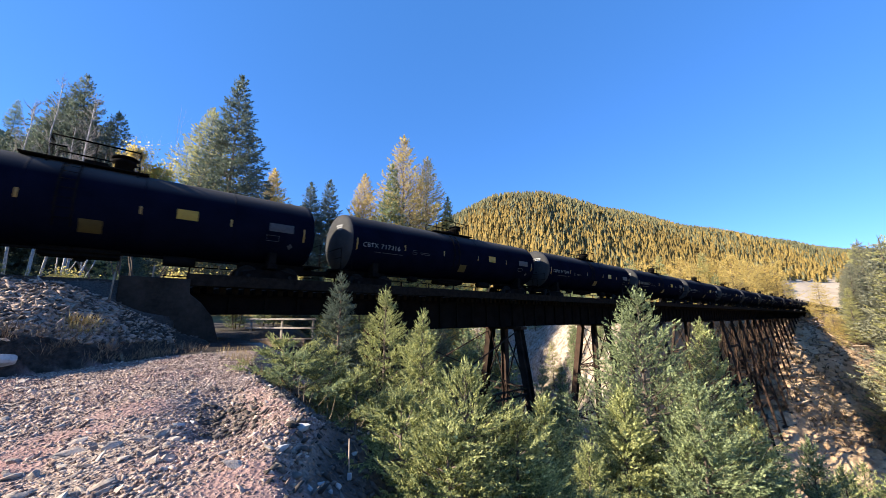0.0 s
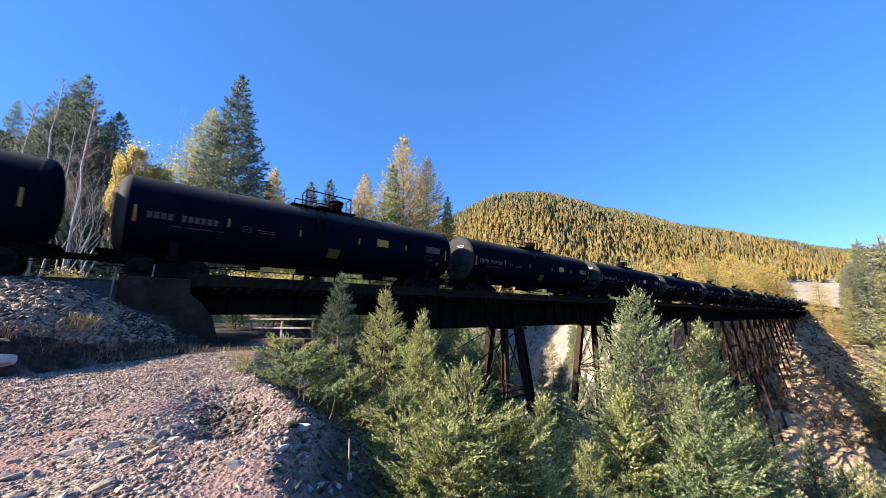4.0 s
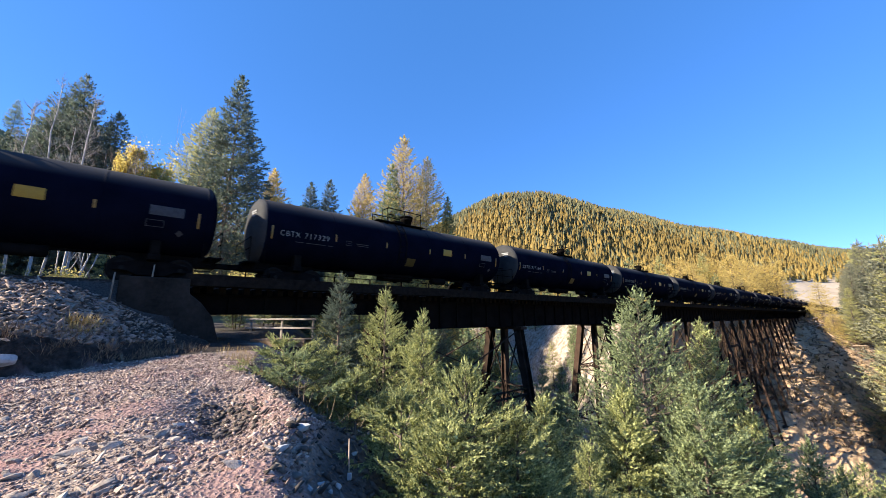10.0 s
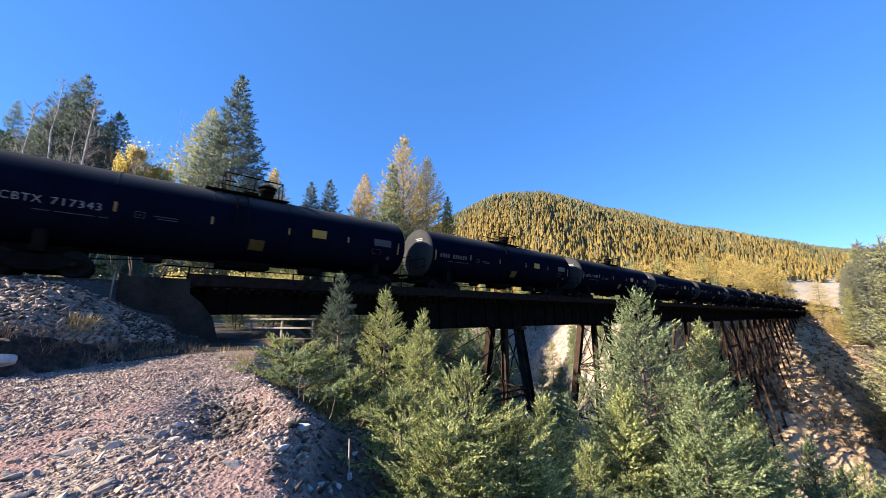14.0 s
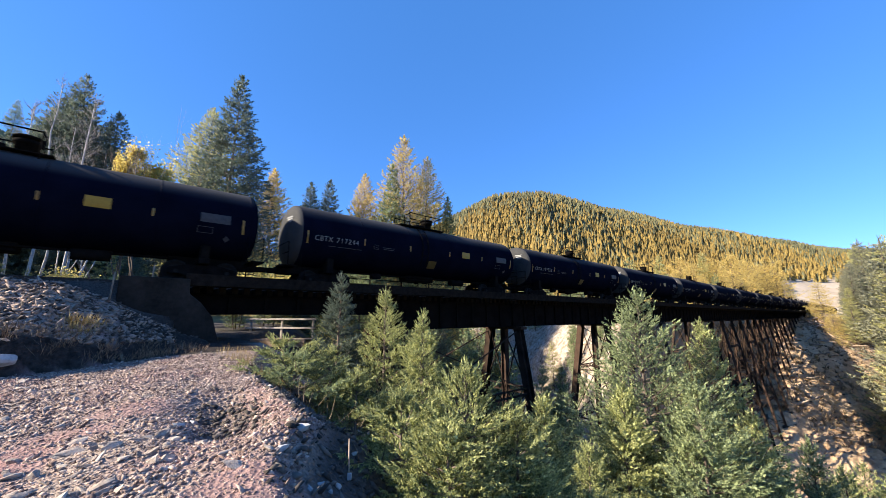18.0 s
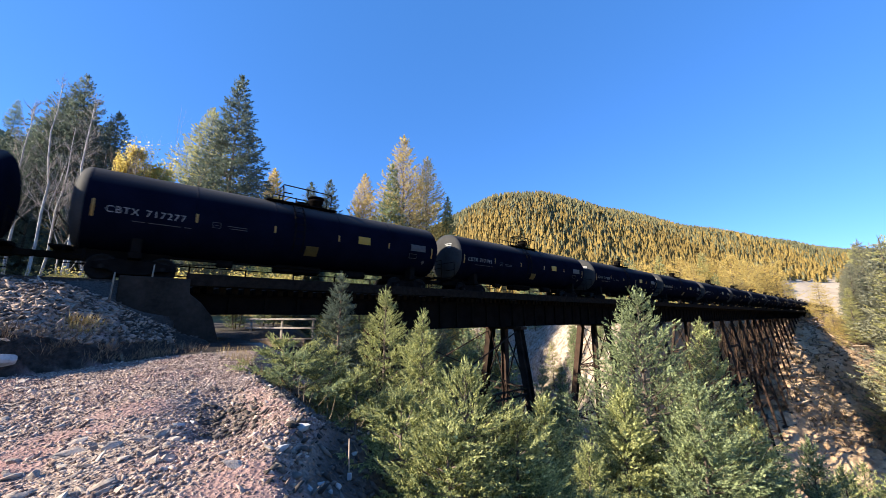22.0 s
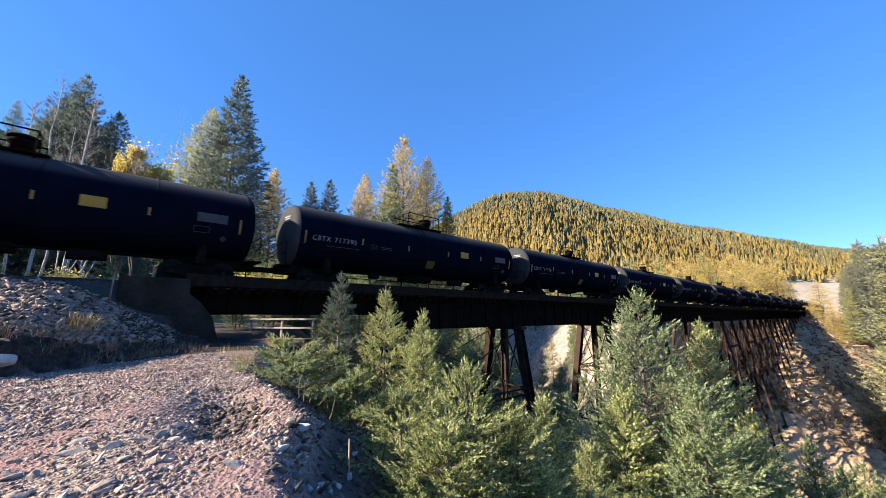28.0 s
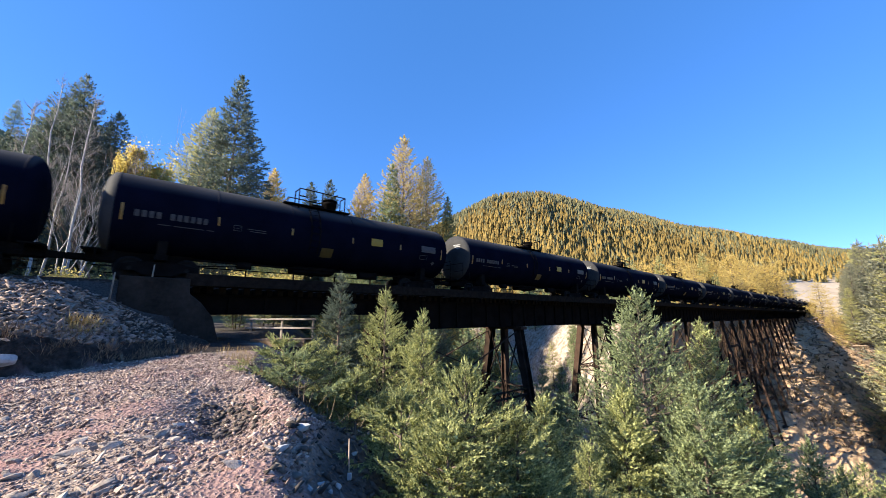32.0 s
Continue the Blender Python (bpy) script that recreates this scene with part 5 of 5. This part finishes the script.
def far_wood():
    rng = np.random.RandomState(9)
    sets = {"gold": [], "green": []}
    n = 60000
    az = rng.uniform(-62, 60, n)
    rc = np.interp(az, RIDGE_A, RIDGE_R)
    pick = rng.uniform(0, 1, n) < np.clip(0.62 * (rc / 600) ** 1.5, 0, 0.95)
    az, rc = az[pick], rc[pick]
    n = len(az)
    rr = rc * np.sqrt(rng.uniform(0.32 ** 2, 1.12 ** 2, n))
    x, y = rr * np.sin(np.radians(az)), rr * np.cos(np.radians(az))
    clear = ((az > 42.9) & (az < 47.8) & (rr > 200) & (rr < 690 + 29 * (az - 42.5))) | (az < -38)
    keep = ~clear & (rr > 175) & ~((np.abs(NX * x + NY * y - NC) < 8) & (az > 30) & (rr < 330))
    az, rc, rr, x, y = (q[keep] for q in (az, rc, rr, x, y))
    z = ground_z(x, y)
    g = rr / rc
    gold = waves(x, y, 0.020, 31) * 0.40 + 0.90 - 0.90 * smooth(0.52, 0.95, g) + 0.1 * smooth(10, 30, az) - 0.25 * smooth(34, 42, az) + rng.normal(0, 0.32, len(x)) > 0.32
    gold &= az > -30
    # ragged tiers of drooping boughs
    tiers, seg = 3, 6
    for key, mask, mt, words in (("golden_larch_wood", gold, M_HILLGOLD, "golden larches covering the hillside"), ("green_fir_wood", ~gold, M_HILLGREEN, "dark green firs mixed over the hillside")):
        k = int(mask.sum())
        h = rng.uniform(10, 19, k) * (0.85 + 0.35 * (g[mask] < 0.6))
        w = h * rng.uniform(0.15, 0.25, k)
        px, py, pz = x[mask], y[mask], z[mask]
        V, F, base = [], [], 0
        for t in range(tiers):
            z0, z1 = 0.08 + 0.27 * t, 0.08 + 0.27 * t + 0.46
            if t == tiers - 1:
                z1 = 1.0
            rad = (1 - z0) ** 0.8
            ring = []
            for j in range(seg):
                a = 2 * math.pi * j / seg + rng.uniform(0, 1, k)
                q = rad * w * rng.uniform(0.35, 1.35, k)
                ring.append(np.stack([px + q * np.cos(a), py + q * np.sin(a), pz + h * (z0 + rng.uniform(-0.11, 0.09, k))], 1))
            ring.append(np.stack([px + rng.normal(0, 0.35, k) * (t < tiers - 1), py + rng.normal(0, 0.35, k) * (t < tiers - 1), pz + h * (z1 + rng.uniform(-0.06, 0.0, k))], 1))
            V.append(np.stack(ring, 1).reshape(-1, 3))
            i = np.arange(k)[:, None, None] * (seg + 1) + base
            f = np.array([[j, (j + 1) % seg, seg] for j in range(seg)])[None]
            F.append((i + f).reshape(-1, 3))
            base += k * (seg + 1)
        ob = arrays(key, np.vstack(V), np.vstack(F), mt)
        tagged(ob, words, "forest", kind="stuff")


far_wood()


# ---- stones ----
def stone_mesh(seed, sub=1, flat=0.6):
    rng = random.Random(seed)
    bm = B()
    bmesh.ops.create_icosphere(bm, subdivisions=sub, radius=1.0)
    off = Vector((rng.uniform(0, 50), rng.uniform(0, 50), rng.uniform(0, 50)))
    for v in bm.verts:
        k = 1 + 0.38 * noise.noise(v.co * 1.3 + off) + 0.15 * noise.noise(v.co * 3.1 + off)
        v.co = v.co * k
    for _ in range(11):
        d = Vector((rng.gauss(0, 1), rng.gauss(0, 1), rng.gauss(0, 1))).normalized()
        lim = rng.uniform(0.34, 0.66)
        for v in bm.verts:
            e = v.co.dot(d) - lim
            if e > 0:
                v.co -= d * e
    bmesh.ops.scale(bm, verts=bm.verts, vec=(1.0, rng.uniform(0.6, 0.9), flat * rng.uniform(0.6, 1.1)))
    return bm


def stones():
    rng = random.Random(12)
    shapes = []
    for k in range(10):
        me = bpy.data.meshes.new("stone")
        bm = stone_mesh(k, 2, 0.55)
        bm.to_mesh(me)
        bm.free()
        me.materials.append(M_SLAB)
        shapes.append(me)
    pale = shapes[0].copy()
    pale.materials.clear()
    pale.materials.append(M_PALE)

    def lay(s, n, r, me, label, name="stone"):
        p = at(s, n)
        z = gz(p.x, p.y)
        ob = piece(name, me, None, "", Matrix.LocRotScale((p.x, p.y, z + r * 0.12), Euler((rng.gauss(0, 0.35), rng.gauss(0, 0.35), rng.uniform(0, 6.3) if name != "slab" else rng.gauss(0.9, 0.5))), (r * (1.5 if name == "slab" else 1.0), r, r)))
        tagged(ob, label, "stone", "loose stones on the pad")

    for k in range(260):
        n = rng.uniform(2.6, 13)
        s = rng.uniform(-2.6, 2.6) + 0.1 * (n - 6)
        lay(s, n, 0.02 + 0.10 * rng.random() ** 3.5, rng.choice(shapes), "grey-purple angular stone lying on the gravel")
    for s, n, r in ((0.63, 5.66, 0.10), (0.80, 5.92, 0.09), (1.60, 4.30, 0.12), (1.25, 3.83, 0.085), (1.38, 3.40, 0.05), (1.55, 3.60, 0.06), (1.63, 3.54, 0.045), (1.78, 3.68, 0.06), (-1.72, 10.57, 0.42)):
        lay(s, n, r, pale, "pale smooth boulder on the gravel", "boulder")
    for k in range(190):
        n = 2.6 + 2.9 * rng.random() ** 0.9
        lay(rng.gauss(-0.55, 0.42) + 0.1 * n, n, 0.025 + 0.085 * rng.random() ** 2.2, rng.choice(shapes), "pale flat slab of stone on the gravel", "slab")
    # countless gravel and the rubble of the bank
    bits = []
    for k in range(6):
        rs = np.random.RandomState(40 + k)
        v = np.array([[1, 0.2, 0.1], [0.1, 1, 0], [-1, 0.1, 0], [0, -1, 0.1], [0.55, 0.3, 0.5], [-0.5, -0.2, 0.62], [0, 0, -0.6]], float) * [1.05, 0.85, 0.78]
        v += rs.uniform(-0.25, 0.25, v.shape) * [1, 1, 0.5]
        f = np.array([[0, 1, 4], [1, 2, 5], [1, 5, 4], [2, 3, 5], [3, 0, 4], [3, 4, 5], [1, 0, 6], [2, 1, 6], [3, 2, 6], [0, 3, 6]])
        bits.append((v, f))

    def scatter(name, words, mt, s, n, r):
        nr = np.random.RandomState(len(s))
        x, y = TX * s + NX * n, TY * s + NY * n
        z = ground_z(x, y)
        V, F, base = [], [], 0
        kind = nr.randint(0, 6, len(s))
        for b in range(6):
            i = np.where(kind == b)[0]
            v, f = bits[b]
            a, tl = nr.normal(0.9, 1.2, len(i)), nr.normal(0.05, 0.55, len(i))
            c, sn = np.cos(a), np.sin(a)
            X = v[None, :, 0] * c[:, None] - v[None, :, 1] * sn[:, None]
            Y = v[None, :, 0] * sn[:, None] + v[None, :, 1] * c[:, None]
            Z = v[None, :, 2] + X * tl[:, None]
            q = np.stack([X, Y, Z], -1) * r[i][:, None, None] + np.stack([x[i], y[i], z[i] + 0.15 * r[i]], 1)[:, None, :]
            V.append(q.reshape(-1, 3))
            F.append((f[None] + np.arange(len(i))[:, None, None] * len(v)).reshape(-1, 3) + base)
            base += len(i) * len(v)
        tagged(arrays(name, np.vstack(V), np.vstack(F), mt), words, "gravel", kind="stuff")

    nr = np.random.RandomState(4)
    k = 46000
    n = 1.6 + 10.3 * nr.uniform(0, 1, k) ** 1.2
    s = np.interp(n, EDGE_N, EDGE_S) + 0.25 - nr.uniform(0, 1, k) * (1.5 + 0.36 * n)
    r = (0.006 + 0.030 * nr.uniform(0, 1, k) ** 5 + 0.0009 * n) * (0.8 + 0.35 * waves(s, n, 0.8, 17) ** 2) * (1 - 0.4 * smooth(0.25, 0.7, waves(s, n, 1.1, 19))) * (1 - 0.7 * red_earth(s, n))
    e = s - np.interp(n, EDGE_N, EDGE_S)
    keep = nr.uniform(0, 1, k) > np.maximum(0.6 * hollow(e, n), np.maximum(0.85 * shaded_slope(e, n), smooth(-0.15, 0.05, n - bank_foot(s))))
    scatter("gravel", "loose grey and reddish gravel on the pad", M_ROCK, s[keep], n[keep], r[keep])
    k = 1700
    n = nr.uniform(4.4, 7.0, k)
    e = nr.uniform(-1.15, 0.1, k)
    keep = nr.uniform(0, 1, k) < hollow(e, n) + 0.03
    s = e + np.interp(n, EDGE_N, EDGE_S)
    scatter("hollow_stones", "dark wet stones in the scoured hollow, its shade in their colour", M_SHADEROCK, s[keep], n[keep], (0.010 + 0.055 * nr.uniform(0, 1, k) ** 4)[keep])
    k = 7000
    s, n = nr.uniform(-9, 1.4, k), nr.uniform(-6, 9, k)
    scatter("gravel", "scattered grey gravel behind the viewpoint", M_ROCK, s, n, 0.015 + 0.03 * nr.uniform(0, 1, k) ** 3)
    k = 9000
    s, n = nr.uniform(-7.5, 1.2, k), nr.uniform(10.6, 16.2, k)
    up = n > bank_foot(s) + 0.45 + 1.0 * smooth(-0.8, 1.2, s)
    s, n, k = s[up], n[up], int(up.sum())
    scatter("bank_rubble", "rough broken stones on the railway bank", M_BANKROCK, s, n, 0.03 + 0.085 * nr.uniform(0, 1, k) ** 2.6)
    k = 4200
    n = 1.5 + 7.5 * nr.uniform(0, 1, k)
    s = np.interp(n, EDGE_N, EDGE_S) + nr.uniform(-0.05, 3.0, k)
    scatter("slope_rubble", "dark rubble spilling down below the gravel lip", M_SHADEROCK, s, n, 0.010 + 0.07 * nr.uniform(0, 1, k) ** 4)
    k = 3000
    s, n = nr.uniform(95, 200, k), nr.uniform(-4, 24, k)
    scatter("bank_boulders", "stones and clods on the far bank", M_BANKROCK, s, n, 0.10 + 0.45 * nr.uniform(0, 1, k) ** 3)
    k = 2600
    s, n = nr.uniform(28, 66, k), nr.uniform(27, 44, k)
    scatter("scree", "pale broken rock on the gorge wall", M_SLAB, s, n, 0.08 + 0.55 * nr.uniform(0, 1, k) ** 3)
    k = 3000
    s, n = nr.uniform(-9, 1.9, k), nr.uniform(15.3, 21.8, k)
    scatter("ballast", "dark crushed ballast under the track", M_BALLAST, s, n, 0.03 + 0.04 * nr.uniform(0, 1, k))


stones()


# ---- small things by the path ----
def footbridge():
    c = at(6.7, 22.9)
    d = radians(95.0)
    m = Matrix(((math.sin(d), -math.cos(d), 0, c.x), (math.cos(d), math.sin(d), 0, c.y), (0, 0, 1, 0), (0, 0, 0, 1)))
    f = thing("footbridge", "weathered timber footbridge with a two-bar railing", "footbridge", m=m)
    z = 0.26
    for k in range(26):
        bm = B()
        x = -3.7 + 0.22 * k
        box(bm, x, x + 0.2, -0.75, 0.75, z - 0.05, z, 0.006)
        part("plank", bm, M_DECK, f)
    for y in (-0.7, 0.7):
        bm = B()
        box(bm, -3.8, 2.1, y - 0.08, y + 0.08, z - 0.40, z - 0.052, 0.01)
        part("beam", bm, M_DECK, f)
    for x in (-1.95, 0.0, 1.95):
        bm = B()
        box(bm, x - 0.055, x + 0.055, 0.5, 0.6, z, 1.43, 0.008)
        part("post", bm, M_PLANK, f)
    for zz in (0.86, 1.37):
        bm = B()
        box(bm, -2.25, 2.15, 0.43, 0.495, zz - 0.05, zz + 0.05, 0.008)
        part("rail", bm, M_PLANK, f)


footbridge()


def weeds():
    rng = np.random.RandomState(3)

    def tuft(name, words, mt, pts, h, spread, each, w=0.006):
        P, D, L = [], [], []
        for s, n in pts:
            p = at(s, n)
            z = gz(p.x, p.y)
            d = rng.normal(0, spread, (each, 3))
            d[:, 2] = 1
            d /= np.linalg.norm(d, axis=1, keepdims=True)
            P.append(np.array([p.x, p.y, z]) + rng.normal(0, 0.10, (each, 3)) * [1, 1, 0])
            D.append(d)
            L.append(h * rng.uniform(0.4, 1.1, each))
        P, D, L = np.vstack(P), np.vstack(D), np.concatenate(L)
        V, F = sprays(P, D, L, np.full(len(L), w), 1)
        tagged(arrays(name, V, F, mt), words, "grass", kind="stuff")

    tuft("dry_grass", "yellow dry grass on the bank", M_DRY, [(-0.75 + 0.3 * a, 12.3 + 0.5 * b) for a, b in rng.uniform(-1, 1, (14, 2))], 0.36, 0.45, 18, 0.006)
    tuft("brush", "brown dry brush at the foot of the bank", M_BRUSH, [(-0.5 + 2.2 * a, float(bank_foot(-0.5 + 2.2 * a)) + 0.55 + 0.55 * b) for a, b in rng.uniform(-1, 1, (60, 2))], 0.30, 0.7, 26, 0.005)
    tuft("lip_weeds", "dry weeds along the gravel lip", M_DRY, [(2.4 + 0.5 * a + 0.1 * b * b, 10.2 + 2.6 * b) for a, b in rng.uniform(-1, 1, (16, 2))], 0.3, 0.6, 18, 0.004)
    tuft("slope_weeds", "dry twigs and weeds on the slope below the lip", M_BRUSH, [(3.3 + 1.1 * a, 7.5 + 4.0 * b) for a, b in rng.uniform(-1, 1, (30, 2))], 0.5, 0.9, 12, 0.005)
    tuft("bank_brush", "dry brush and roots on the eroded far bank", M_BRUSH, [(150 + 45 * a, 12 + 12 * b) for a, b in rng.uniform(-1, 1, (420, 2))], 1.7, 0.9, 22, 0.05)


weeds()


def stakes():
    for s, n, h in ((-0.55, 16.0, 1.0), (0.45, 16.4, 0.75)):
        p = at(s, n)
        z = gz(p.x, p.y)
        bm = B()
        cyl(bm, (0, 0, -0.2), (0.03, 0.02, h), 0.03, 0.022, 6)
        ob = part("stake", bm, M_LOG, None, "", Matrix.Translation((p.x, p.y, z)))
        tagged(ob, "thin weathered wooden stake by the abutment", "stake", "stakes by the abutment")
    p = at(1.97, 3.83)
    post = thing("marker_stake", "thin grey stake with a white tag below the lip", "stake", m=Matrix.Translation((p.x, p.y, gz(p.x, p.y))))
    bm = B()
    cyl(bm, (0, 0, -0.2), (-0.02, 0.01, 0.42), 0.008, 0.009, 6)
    part("stake", bm, M_LOG, post)
    bm = B()
    box(bm, -0.022, 0.022, -0.012, 0.012, 0.02, 0.09, 0.004)
    part("tag", bm, M_PALE, post, "white tag")
    rng = random.Random(8)
    for k in range(60):
        s, n = rng.uniform(105, 190), rng.uniform(6, 22)
        p = at(s, n)
        bm = B()
        L = rng.uniform(4, 10)
        cyl(bm, (-L / 2, 0, 0), (L / 2, 0, 0.1), 0.22, 0.10, 6)
        ob = part("fallen_log", bm, M_LOG, None, "", Matrix.LocRotScale((p.x, p.y, gz(p.x, p.y) + 0.15), Euler((0, rng.uniform(-0.5, 0.5), rng.uniform(0, 3.1))), None))
        tagged(ob, "bleached fallen log on the eroded bank", "log", "fallen logs on the bank")


stakes()


def motions():
    times = [2.0 * k for k in range(17)]
    for k, c in CARS:
        rows = []
        for t in times:
            s = FIRST + CAR * k - travel(t)
            rows.append((t, TRACK @ Matrix.Translation((s, NC, RAIL))))
        walk(c, rows)


motions()
